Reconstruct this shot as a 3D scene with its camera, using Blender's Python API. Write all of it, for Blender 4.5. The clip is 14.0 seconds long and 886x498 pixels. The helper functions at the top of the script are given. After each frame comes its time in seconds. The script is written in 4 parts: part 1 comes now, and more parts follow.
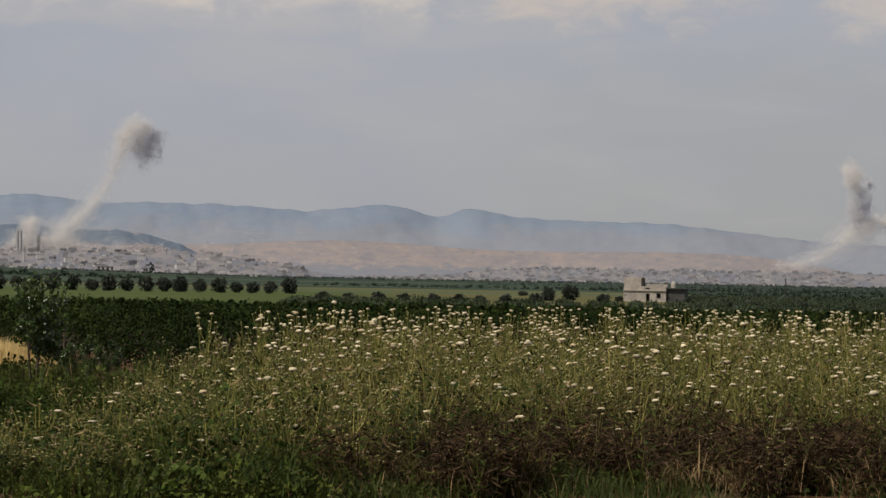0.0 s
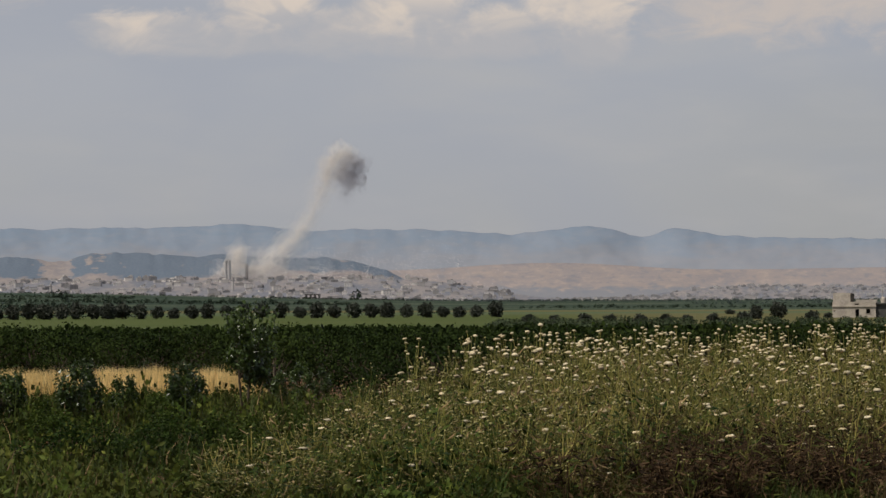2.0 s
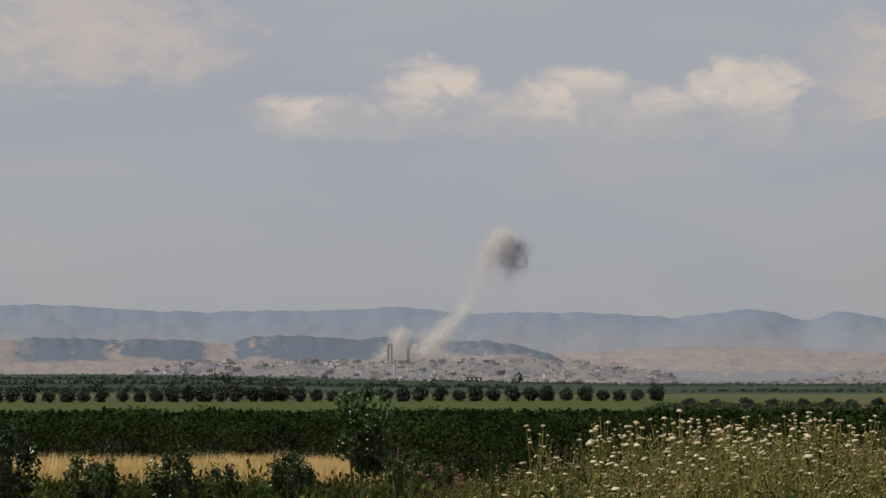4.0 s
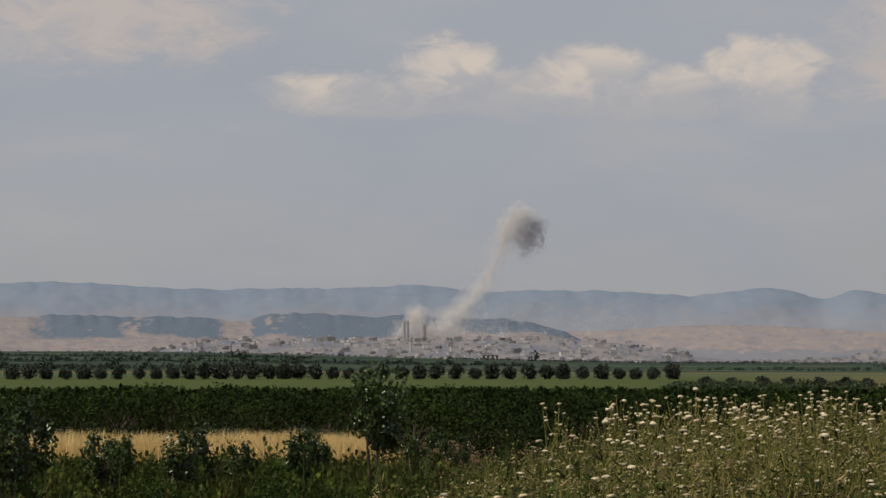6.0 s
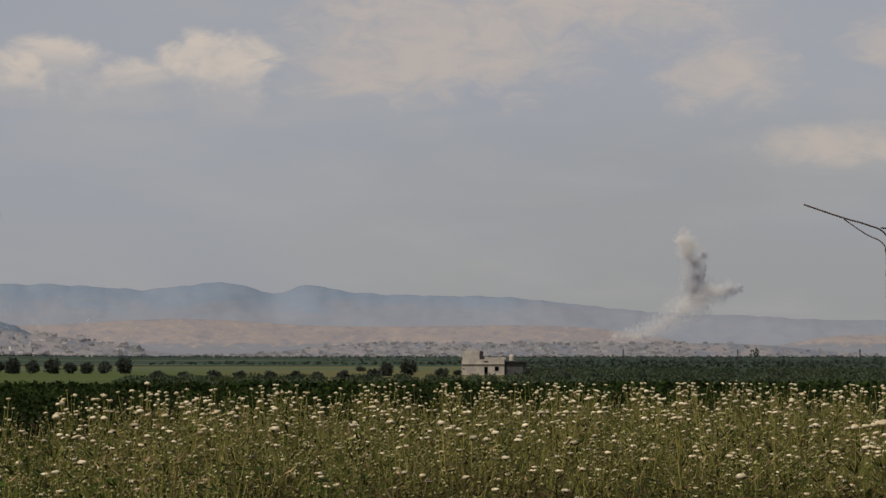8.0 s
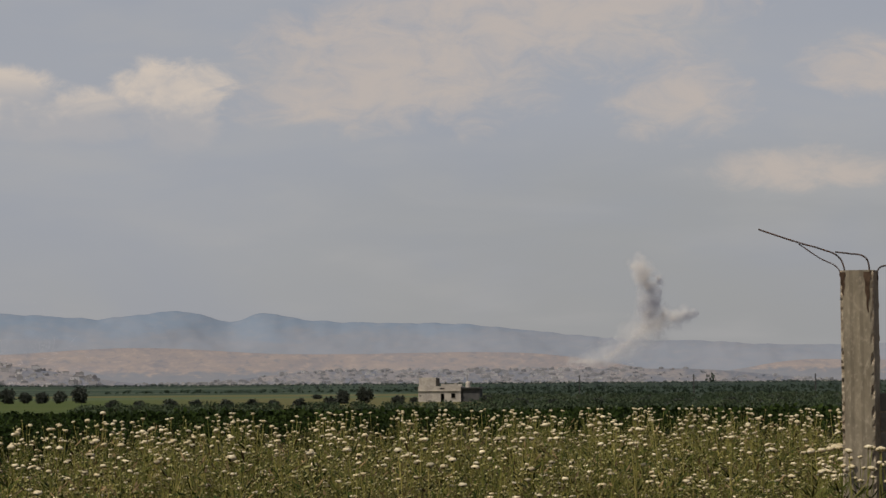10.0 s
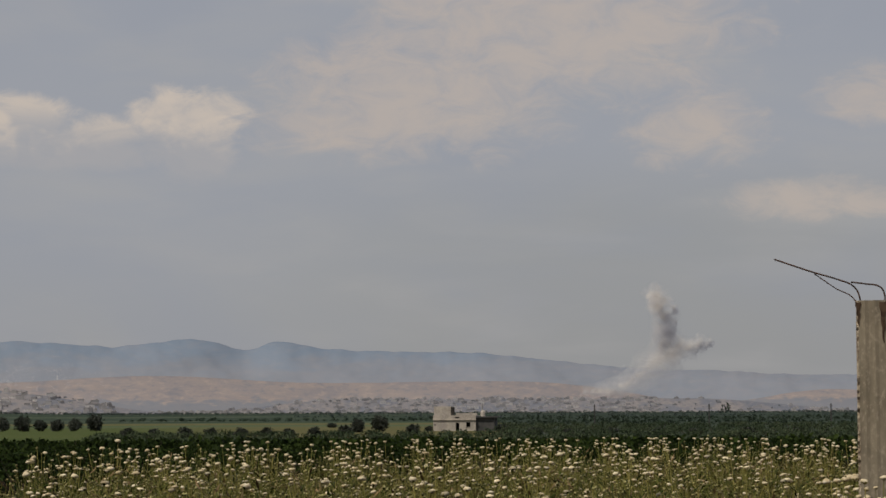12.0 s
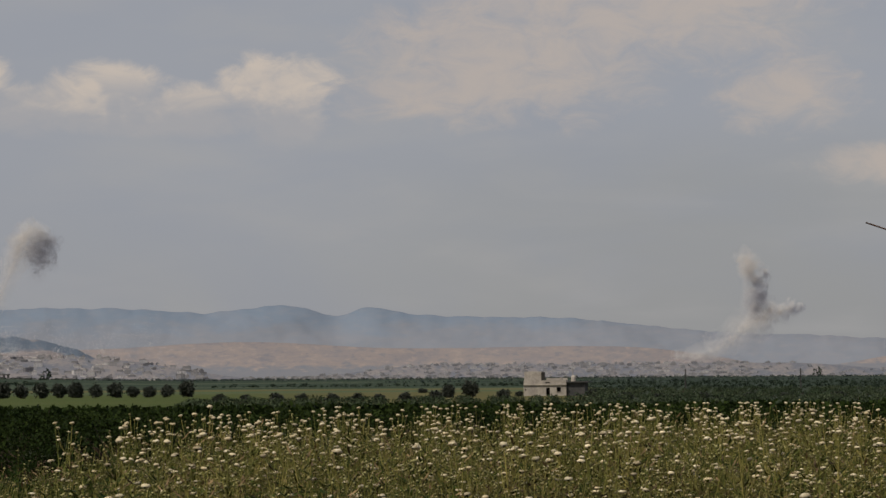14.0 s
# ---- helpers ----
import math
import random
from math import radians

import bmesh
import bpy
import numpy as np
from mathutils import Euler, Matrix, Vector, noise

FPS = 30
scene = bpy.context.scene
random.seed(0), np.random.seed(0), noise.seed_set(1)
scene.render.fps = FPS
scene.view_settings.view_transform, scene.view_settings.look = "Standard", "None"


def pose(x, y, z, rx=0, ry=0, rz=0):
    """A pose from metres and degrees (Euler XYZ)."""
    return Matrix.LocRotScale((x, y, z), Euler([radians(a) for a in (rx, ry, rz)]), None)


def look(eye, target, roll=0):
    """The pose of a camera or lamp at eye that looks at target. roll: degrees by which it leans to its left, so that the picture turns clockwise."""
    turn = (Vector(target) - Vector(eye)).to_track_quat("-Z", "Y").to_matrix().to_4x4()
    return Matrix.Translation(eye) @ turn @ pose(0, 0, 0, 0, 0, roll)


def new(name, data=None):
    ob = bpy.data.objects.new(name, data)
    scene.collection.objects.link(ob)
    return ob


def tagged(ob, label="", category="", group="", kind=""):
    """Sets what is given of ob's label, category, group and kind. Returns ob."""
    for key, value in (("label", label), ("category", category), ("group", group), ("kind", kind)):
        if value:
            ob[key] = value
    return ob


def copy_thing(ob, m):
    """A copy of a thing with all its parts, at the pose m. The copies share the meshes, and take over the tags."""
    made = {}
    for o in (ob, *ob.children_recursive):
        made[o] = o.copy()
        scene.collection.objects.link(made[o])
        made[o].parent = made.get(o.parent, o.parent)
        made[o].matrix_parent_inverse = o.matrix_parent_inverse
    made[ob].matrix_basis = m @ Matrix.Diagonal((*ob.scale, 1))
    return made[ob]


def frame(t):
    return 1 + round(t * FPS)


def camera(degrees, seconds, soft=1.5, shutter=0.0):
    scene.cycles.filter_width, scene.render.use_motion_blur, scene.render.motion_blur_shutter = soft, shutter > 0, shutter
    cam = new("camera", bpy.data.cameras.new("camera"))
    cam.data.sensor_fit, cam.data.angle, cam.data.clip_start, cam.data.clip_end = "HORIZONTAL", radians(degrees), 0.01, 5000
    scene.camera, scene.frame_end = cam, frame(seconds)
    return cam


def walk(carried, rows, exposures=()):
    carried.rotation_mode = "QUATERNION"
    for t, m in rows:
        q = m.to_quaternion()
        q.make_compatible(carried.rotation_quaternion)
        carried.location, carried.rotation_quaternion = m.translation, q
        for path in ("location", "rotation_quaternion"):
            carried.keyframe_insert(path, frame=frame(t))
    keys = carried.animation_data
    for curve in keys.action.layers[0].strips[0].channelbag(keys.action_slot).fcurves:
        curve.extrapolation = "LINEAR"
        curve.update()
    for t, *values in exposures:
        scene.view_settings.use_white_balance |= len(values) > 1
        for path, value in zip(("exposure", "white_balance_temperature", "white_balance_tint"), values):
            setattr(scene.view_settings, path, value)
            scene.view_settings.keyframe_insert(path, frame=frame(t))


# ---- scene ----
# ---- camera and its walk ----
LENS = 20.39
EYE = 2.2
cam = camera(LENS, 14.0, soft=1.5)
# seconds, step back in metres, heading to the right, pitch up, lean to the right (degrees)
ROWS = [
    (0.0, 3.2, -5.044, 0.646, -1.030),
    (0.5, 3.2, -5.011, 0.523, -0.821),
    (1.0, 3.2, -4.728, 1.009, -0.607),
    (1.5, 3.2, -5.176, 0.910, -0.502),
    (2.0, 3.2, -9.828, 1.134, 0.239),
    (2.5, 3.2, -14.454, 2.216, -0.164),
    (3.0, 0.0, -14.539, 2.347, -0.335),
    (3.2, 0.0, -14.10, 3.05, -0.33),
    (5.3, 0.0, -13.43, 2.72, 0.25),
    (5.5, 0.0, -13.868, 2.526, 0.36),
    (6.0, 0.0, -13.973, 2.563, -0.049),
    (6.5, 0.0, -11.757, 2.566, -0.221),
    (7.0, 0.0, -7.878, 2.183, 0.193),
    (7.5, 0.0, -5.270, 2.151, 0.025),
    (8.0, 0.0, -1.289, 2.433, 0.001),
    (8.2, 0.0, -0.42, 2.25, 0.1),
    (10.3, 0.0, -0.31, 3.16, 0.5),
    (10.5, 0.0, -0.347, 3.193, 0.570),
    (11.0, 0.0, 0.0, 3.238, 0.299),
    (11.5, 0.0, -0.956, 3.590, 0.246),
    (12.0, 0.0, -0.623, 3.730, 0.232),
    (12.5, 0.0, -0.454, 3.447, 0.113),
    (13.0, 0.0, -0.851, 3.347, 0.361),
    (13.5, 0.0, -1.792, 3.335, 0.428),
    (14.0, 0.0, -2.722, 2.935, 0.413),
]
walk(cam, [(t, pose(0, -back, EYE, 90 + pitch, lean, -head)) for t, back, head, pitch, lean in ROWS],
     exposures=[(0.0, 0.08), (3.0, 0.05), (5.4, -0.04), (7.0, -0.04), (8.2, -0.12), (10.3, -0.06), (10.6, -0.08), (11.0, -0.2), (13.0, -0.18), (14.0, -0.2)])

# ---- world and sun ----
SUN_FROM = (-136.0, 56.0)          # heading from which the sun shines (to the right of ahead), height


class Nodes:
    """Short hand for building node trees."""

    def __init__(self, tree):
        self.tree = tree

    def add(self, kind):
        return self.tree.nodes.new(kind)

    def put(self, socket, value):
        if isinstance(value, bpy.types.NodeSocket):
            self.tree.links.new(value, socket)
        elif value is not None:
            socket.default_value = value

    def math(self, op, a, b=None, c=None, clamp=False):
        node = self.add("ShaderNodeMath")
        node.operation, node.use_clamp = op, clamp
        for socket, value in zip(node.inputs, (a, b, c)):
            self.put(socket, value)
        return node.outputs[0]

    def mix(self, fac, a, b, blend="MIX"):
        node = self.add("ShaderNodeMix")
        node.data_type, node.blend_type = "RGBA", blend
        self.put(node.inputs[0], fac)
        self.put(node.inputs[6], a)
        self.put(node.inputs[7], b)
        return node.outputs[2]

    def noise(self, vector, scale, detail=4.0, rough=0.55, distortion=0.0):
        node = self.add("ShaderNodeTexNoise")
        self.put(node.inputs["Vector"], vector)
        self.put(node.inputs["Scale"], scale)
        self.put(node.inputs["Detail"], detail)
        self.put(node.inputs["Roughness"], rough)
        self.put(node.inputs["Distortion"], distortion)
        return node.outputs[0]

    def step(self, value, low, high, a=0.0, b=1.0):
        node = self.add("ShaderNodeMapRange")
        node.interpolation_type = "SMOOTHSTEP"
        for socket, v in zip(node.inputs, (value, low, high, a, b)):
            self.put(socket, v)
        return node.outputs[0]


def rgb(r, g, b):
    return (r, g, b, 1.0)


def make_world():
    world = bpy.data.worlds.new("sky")
    scene.world = world
    world.use_nodes = True
    tree = world.node_tree
    tree.nodes.clear()
    n = Nodes(tree)
    sky = n.add("ShaderNodeTexSky")
    sky.sky_type, sky.sun_disc = "NISHITA", False
    sky.sun_elevation = radians(SUN_FROM[1])
    sky.sun_rotation = radians(SUN_FROM[0])
    sky.air_density, sky.dust_density, sky.ozone_density = 1.0, 3.0, 1.0
    way = n.add("ShaderNodeTexCoord").outputs["Generated"]
    xyz = n.add("ShaderNodeSeparateXYZ")
    n.put(xyz.inputs[0], way)
    az = n.math("MULTIPLY", n.math("ARCTAN2", xyz.outputs[0], xyz.outputs[1]), 180 / math.pi)
    el = n.math("MULTIPLY", n.math("ARCSINE", xyz.outputs[2]), 180 / math.pi)
    flat = n.add("ShaderNodeCombineXYZ")
    n.put(flat.inputs[0], az)
    n.put(flat.inputs[1], n.math("MULTIPLY", el, 1.9))
    flat = flat.outputs[0]
    ragged = n.noise(flat, 0.75, 9.0, 0.66, 0.6)
    broad = n.noise(flat, 0.13, 4.0, 0.5, 0.4)
    stretched = n.add("ShaderNodeCombineXYZ")
    n.put(stretched.inputs[0], n.math("MULTIPLY", az, 0.35))
    n.put(stretched.inputs[1], n.math("MULTIPLY", el, 1.4))
    streaks = n.noise(stretched.outputs[0], 0.5, 5.0, 0.5, 0.3)

    def bank(puffs, spread):
        total = None
        for a, e, w, h in puffs:
            u = n.math("DIVIDE", n.math("SUBTRACT", az, a), w)
            v = n.math("DIVIDE", n.math("SUBTRACT", el, e), h)
            d = n.math("SUBTRACT", 1.0, n.math("ADD", n.math("MULTIPLY", u, u), n.math("MULTIPLY", v, v)))
            total = d if total is None else n.math("SMOOTH_MAX", total, d, 0.35)
        return n.math("ADD", total, n.math("MULTIPLY", n.math("SUBTRACT", ragged, 0.5), spread))

    cumulus = bank([(-16.6, 6.15, 1.6, 0.6), (-13.8, 6.6, 1.25, 0.85), (-12.3, 6.2, 1.3, 0.6),
                    (-10.4, 6.5, 1.5, 0.75), (-8.7, 6.25, 1.2, 0.55), (-6.5, 6.75, 1.4, 0.75),
                    (-6.4, 5.85, 1.0, 0.6), (-15.0, 5.95, 3.0, 0.35), (-9.0, 5.9, 3.0, 0.35)], 3.0)
    wisps = bank([(-1.2, 7.4, 3.6, 1.5), (2.0, 8.9, 4.5, 1.8), (5.3, 6.5, 1.6, 0.9), (9.8, 7.2, 1.7, 0.7),
                  (8.0, 4.8, 2.2, 0.5), (-22.0, 8.0, 3.8, 1.3), (-3.0, 6.5, 2.6, 0.6)], 3.8)
    veil = rgb(3.75, 3.86, 4.25)
    low = rgb(3.86, 3.86, 3.86)
    base = n.mix(n.step(el, 0.0, 5.5), low, veil)
    dim = n.math("MULTIPLY", n.step(az, -8.0, 3.0), n.step(el, 6.5, 4.0))
    base = n.mix(n.math("MULTIPLY", dim, 0.8), base, rgb(3.48, 3.5, 3.56))
    base = n.mix(n.math("MULTIPLY", n.step(streaks, 0.42, 0.72), 0.55), base, rgb(4.3, 4.2, 4.2))
    base = n.mix(n.math("MULTIPLY", n.step(broad, 0.4, 0.7), 0.5), base, rgb(3.3, 3.5, 4.1))
    base = n.mix(n.math("MULTIPLY", n.step(wisps, -0.6, 1.4), 0.9), base, rgb(5.5, 4.75, 4.25))
    lit = n.mix(n.step(n.math("ADD", el, n.math("MULTIPLY", n.noise(flat, 0.5, 6.0, 0.6, 0.5), 2.6)), 7.05, 8.45), rgb(4.35, 4.2, 4.3), rgb(7.2, 6.05, 5.0))
    hollows = n.math("MULTIPLY", n.step(n.noise(flat, 0.62, 3.0, 0.45, 0.8), 0.5, 0.62), n.step(el, 7.2, 6.5))
    lit = n.mix(n.math("MULTIPLY", hollows, 0.75), lit, rgb(4.1, 4.05, 4.25))
    base = n.mix(n.math("MULTIPLY", n.step(cumulus, -0.45, 0.85), 0.85), base, lit)
    overhead = n.mix(n.step(broad, 0.35, 0.65), rgb(1.4, 1.75, 2.6), rgb(2.7, 2.75, 3.0))
    base = n.mix(n.step(el, 11.0, 24.0), base, overhead)
    colour = n.mix(0.9, sky.outputs[0], base)
    background = n.add("ShaderNodeBackground")
    n.put(background.inputs[0], colour)
    background.inputs[1].default_value = 0.1
    out = n.add("ShaderNodeOutputWorld")
    n.put(out.inputs[0], background.outputs[0])


make_world()
sun = new("sun", bpy.data.lights.new("sun", "SUN"))
sun.data.energy, sun.data.angle, sun.data.color = 3.2, radians(0.8), (1.0, 0.93, 0.82)
a, e = radians(SUN_FROM[0]), radians(SUN_FROM[1])
sun.matrix_world = look((math.sin(a) * math.cos(e) * 100, math.cos(a) * math.cos(e) * 100, math.sin(e) * 100), (0, 0, 0))

# ---- materials ----
MATS = {}


def material(name, colours, scale=1.0, rough=0.8, spec=0.3, island=0.0, each=0.0, fine=0.0, bump=0.0, translucent=0.0, metal=0.0, stretch=(1, 1, 1)):
    """Noise at two scales between up to three colours; island / each: change of value per loose piece / per object."""
    m = bpy.data.materials.new(name)
    MATS[name] = m
    m.use_nodes = True
    tree = m.node_tree
    tree.nodes.clear()
    n = Nodes(tree)
    where = n.add("ShaderNodeNewGeometry")
    mapping = n.add("ShaderNodeMapping")
    n.put(mapping.inputs[0], where.outputs["Position"])
    mapping.inputs["Scale"].default_value = stretch
    at = mapping.outputs[0]
    big = n.noise(at, scale, 5.0, 0.6)
    small = n.noise(at, scale * 7.3, 4.0, 0.6)
    c = n.mix(n.step(big, 0.36, 0.64), rgb(*colours[0]), rgb(*colours[1]))
    if len(colours) > 2:
        c = n.mix(n.step(small, 0.5, 0.72), c, rgb(*colours[2]))
    if fine:
        c = n.mix(1.0, c, n.mix(small, rgb(1 - fine, 1 - fine, 1 - fine), rgb(1 + fine, 1 + fine, 1 + fine)), "MULTIPLY")
    for amount, source in ((island, where.outputs["Random Per Island"] if island else None),
                           (each, n.add("ShaderNodeObjectInfo").outputs["Random"] if each else None)):
        if amount:
            c = n.mix(1.0, c, n.mix(source, rgb(1 - amount, 1 - amount, 1 - amount), rgb(1 + amount, 1 + amount * 0.9, 1 + amount * 0.7)), "MULTIPLY")
    p = n.add("ShaderNodeBsdfPrincipled")
    n.put(p.inputs["Base Color"], c)
    p.inputs["Roughness"].default_value = rough
    p.inputs["Metallic"].default_value = metal
    p.inputs["Specular IOR Level"].default_value = spec
    if bump:
        b = n.add("ShaderNodeBump")
        b.inputs["Strength"].default_value = 0.8
        b.inputs["Distance"].default_value = bump
        n.put(b.inputs["Height"], small)
        n.put(p.inputs["Normal"], b.outputs[0])
    shader = p.outputs[0]
    if translucent:
        t = n.add("ShaderNodeBsdfTranslucent")
        n.put(t.inputs[0], c)
        s = n.add("ShaderNodeMixShader")
        s.inputs[0].default_value = translucent
        n.put(s.inputs[1], shader)
        n.put(s.inputs[2], t.outputs[0])
        shader = s.outputs[0]
    out = n.add("ShaderNodeOutputMaterial")
    n.put(out.inputs[0], shader)
    return m


def ground_material():
    """Red earth near by, then the fields one behind the other."""
    m = bpy.data.materials.new("fields")
    m.use_nodes = True
    tree = m.node_tree
    tree.nodes.clear()
    n = Nodes(tree)
    where = n.add("ShaderNodeNewGeometry").outputs["Position"]
    xyz = n.add("ShaderNodeSeparateXYZ")
    n.put(xyz.inputs[0], where)
    x, y = xyz.outputs[0], xyz.outputs[1]
    flat = n.add("ShaderNodeVectorMath")
    flat.operation = "LENGTH"
    n.put(flat.inputs[0], where)
    dist = flat.outputs["Value"]
    near = n.noise(where, 0.9, 6.0, 0.65)
    fine = n.noise(where, 14.0, 5.0, 0.7)
    far = n.noise(where, 0.018, 5.0, 0.6)
    squeezed = n.add("ShaderNodeMapping")
    n.put(squeezed.inputs[0], where)
    squeezed.inputs["Scale"].default_value = (0.12, 1.0, 0.0)
    strips = n.noise(squeezed.outputs[0], 0.011, 4.0, 0.6)
    c = n.mix(n.step(near, 0.4, 0.62), rgb(0.135, 0.066, 0.036), rgb(0.085, 0.064, 0.032))
    c = n.mix(n.math("MULTIPLY", n.step(fine, 0.45, 0.7), 0.6), c, rgb(0.2, 0.115, 0.065))
    edge = n.math("ADD", dist, n.math("MULTIPLY", n.math("SUBTRACT", far, 0.5), 50.0))
    c = n.mix(n.step(dist, 66.0, 74.0), c, rgb(0.035, 0.042, 0.022))
    grass = n.mix(n.noise(squeezed.outputs[0], 0.05, 4.0, 0.6), rgb(0.04, 0.07, 0.016), rgb(0.092, 0.098, 0.03))
    brown = n.mix(far, rgb(0.15, 0.118, 0.05), rgb(0.085, 0.085, 0.035))
    side = n.step(n.math("ADD", x, n.math("MULTIPLY", y, 0.13)), -10.0, 30.0)
    c = n.mix(n.step(dist, 290.0, 300.0), c, n.mix(side, grass, n.mix(0.75, grass, brown)))
    c = n.mix(n.math("MULTIPLY", n.step(edge, 600.0, 660.0), 0.85), c, n.mix(n.step(strips, 0.42, 0.58), brown, rgb(0.06, 0.1, 0.05)))
    green = n.mix(n.step(strips, 0.4, 0.6), rgb(0.022, 0.038, 0.024), rgb(0.038, 0.055, 0.034))
    green = n.mix(n.math("MULTIPLY", n.step(n.noise(squeezed.outputs[0], 0.021, 3.0, 0.5), 0.56, 0.64), 0.7), green, rgb(0.13, 0.14, 0.085))
    c = n.mix(n.step(edge, 840.0, 880.0), c, green)
    right = n.step(n.math("DIVIDE", x, n.math("MAXIMUM", y, 1.0)), 0.006, 0.02)
    c = n.mix(n.math("MULTIPLY", n.math("MULTIPLY", right, n.step(dist, 230.0, 290.0)), 0.9), c, n.mix(strips, rgb(0.02, 0.032, 0.02), rgb(0.036, 0.05, 0.034)))
    c = n.mix(n.step(dist, 2330.0, 2380.0), c, n.mix(far, rgb(0.3, 0.26, 0.21), rgb(0.2, 0.2, 0.17)))
    p = n.add("ShaderNodeBsdfPrincipled")
    n.put(p.inputs["Base Color"], c)
    p.inputs["Roughness"].default_value = 0.95
    p.inputs["Specular IOR Level"].default_value = 0.1
    b = n.add("ShaderNodeBump")
    b.inputs["Strength"].default_value = 0.7
    b.inputs["Distance"].default_value = 0.05
    n.put(b.inputs["Height"], fine)
    n.put(p.inputs["Normal"], b.outputs[0])
    n.put(n.add("ShaderNodeOutputMaterial").inputs[0], p.outputs[0])
    return m


LEAF_DARK = material("leaf_dark", [(0.014, 0.025, 0.006), (0.03, 0.046, 0.011)], 0.25, 0.6, 0.04, island=0.55, translucent=0.12)
LEAF_SAPLING = material("leaf_sapling", [(0.024, 0.045, 0.008), (0.052, 0.083, 0.016)], 0.5, 0.32, 0.5, island=0.55, translucent=0.22)
LEAF_OLIVE = material("leaf_olive", [(0.03, 0.036, 0.026), (0.044, 0.05, 0.036)], 0.6, 0.6, 0.3, island=0.4, translucent=0.1)
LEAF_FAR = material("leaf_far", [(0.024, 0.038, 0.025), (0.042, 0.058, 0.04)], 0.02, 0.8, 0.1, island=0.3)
# the next three are tree leaves with distance haze mixed into their colour
LEAF_MID_HAZE = material("leaf_mid_haze", [(0.038, 0.056, 0.031), (0.066, 0.085, 0.048)], 0.03, 0.7, 0.05, island=0.4)
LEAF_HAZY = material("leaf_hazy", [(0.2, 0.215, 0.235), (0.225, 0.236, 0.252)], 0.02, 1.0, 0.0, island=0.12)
LEAF_PALE_HAZE = material("leaf_pale_haze", [(0.06, 0.08, 0.074), (0.08, 0.1, 0.092)], 0.02, 0.9, 0.05, island=0.25)
BARK = material("bark", [(0.05, 0.038, 0.027), (0.095, 0.074, 0.055)], 6.0, 0.9, 0.1, bump=0.01)
STALK = material("weed_stalk", [(0.145, 0.16, 0.036), (0.33, 0.285, 0.085)], 0.7, 0.6, 0.2, island=0.5, translucent=0.1)
WEED_LEAF = material("weed_leaf", [(0.027, 0.04, 0.009), (0.08, 0.088, 0.023)], 0.3, 0.6, 0.06, island=0.5, translucent=0.2)
STRAW = material("straw", [(0.25, 0.175, 0.09), (0.085, 0.055, 0.027)], 2.2, 0.7, 0.15, island=0.5, translucent=0.08)
GREEN_LEAF = material("green_weed_leaf", [(0.02, 0.04, 0.007), (0.06, 0.086, 0.016)], 0.35, 0.55, 0.08, island=0.5, translucent=0.25)
UMBEL = material("umbel_white", [(0.72, 0.62, 0.42), (0.5, 0.4, 0.24), (0.84, 0.77, 0.6)], 3.0, 0.8, 0.2, island=0.4, translucent=0.1)
UMBEL_OLD = material("umbel_faded", [(0.32, 0.305, 0.13), (0.24, 0.205, 0.09)], 3.0, 0.85, 0.2, island=0.45, translucent=0.1)
DEAD = material("dead_brown_stalks", [(0.026, 0.017, 0.01), (0.07, 0.044, 0.024)], 1.6, 0.8, 0.05, island=0.6)
GRASS = material("fresh_grass", [(0.028, 0.05, 0.009), (0.06, 0.08, 0.016)], 0.35, 0.55, 0.12, island=0.45, translucent=0.25)
HERB = material("yellow_herb", [(0.065, 0.105, 0.02), (0.13, 0.145, 0.028)], 0.8, 0.6, 0.1, island=0.4, translucent=0.3)
WHEAT = material("ripe_barley", [(0.8, 0.62, 0.29), (0.66, 0.5, 0.21)], 0.7, 0.7, 0.3, island=0.3, translucent=0.25)
CONCRETE = material("post_concrete", [(0.255, 0.215, 0.152), (0.185, 0.155, 0.11), (0.31, 0.265, 0.195)], 3.5, 0.9, 0.15, fine=0.22, bump=0.004, stretch=(1, 1, 0.6))
BROKEN = material("broken_concrete", [(0.56, 0.47, 0.34), (0.27, 0.21, 0.15)], 22.0, 0.95, 0.1, fine=0.4, bump=0.02)
RUST = material("rusty_rebar", [(0.045, 0.035, 0.03), (0.1, 0.05, 0.03)], 20.0, 0.75, 0.3, metal=0.4)
RUST_STAIN = material("rust_stain", [(0.04, 0.026, 0.017), (0.1, 0.065, 0.042)], 9.0, 0.9, 0.1)
BLOCK = material("cement_block", [(0.3, 0.27, 0.22), (0.22, 0.2, 0.17)], 5.0, 0.95, 0.1, each=0.2, fine=0.3, bump=0.01)
PLASTER = material("bare_plaster", [(0.46, 0.405, 0.34), (0.33, 0.29, 0.25), (0.52, 0.46, 0.39)], 0.6, 0.9, 0.2, fine=0.15, bump=0.02)
ROOM_DARK = material("dark_room", [(0.03, 0.027, 0.025), (0.05, 0.045, 0.04)], 1.0, 0.9, 0.1)
SHEET = material("dark_awning", [(0.06, 0.06, 0.058), (0.09, 0.085, 0.08)], 1.0, 0.8, 0.2)
# far walls, roofs and windows: low-contrast bluish tones hold the distance haze
TOWN = material("town_walls", [(0.47, 0.455, 0.46), (0.33, 0.33, 0.355)], 0.02, 0.9, 0.2, each=0.68)
VILLAGE = material("village_walls", [(0.36, 0.355, 0.365), (0.25, 0.252, 0.272)], 0.02, 0.9, 0.1, island=0.4)
TOWN_ROOF = material("town_roofs", [(0.34, 0.32, 0.31), (0.27, 0.26, 0.265)], 0.02, 0.9, 0.2, each=0.3)
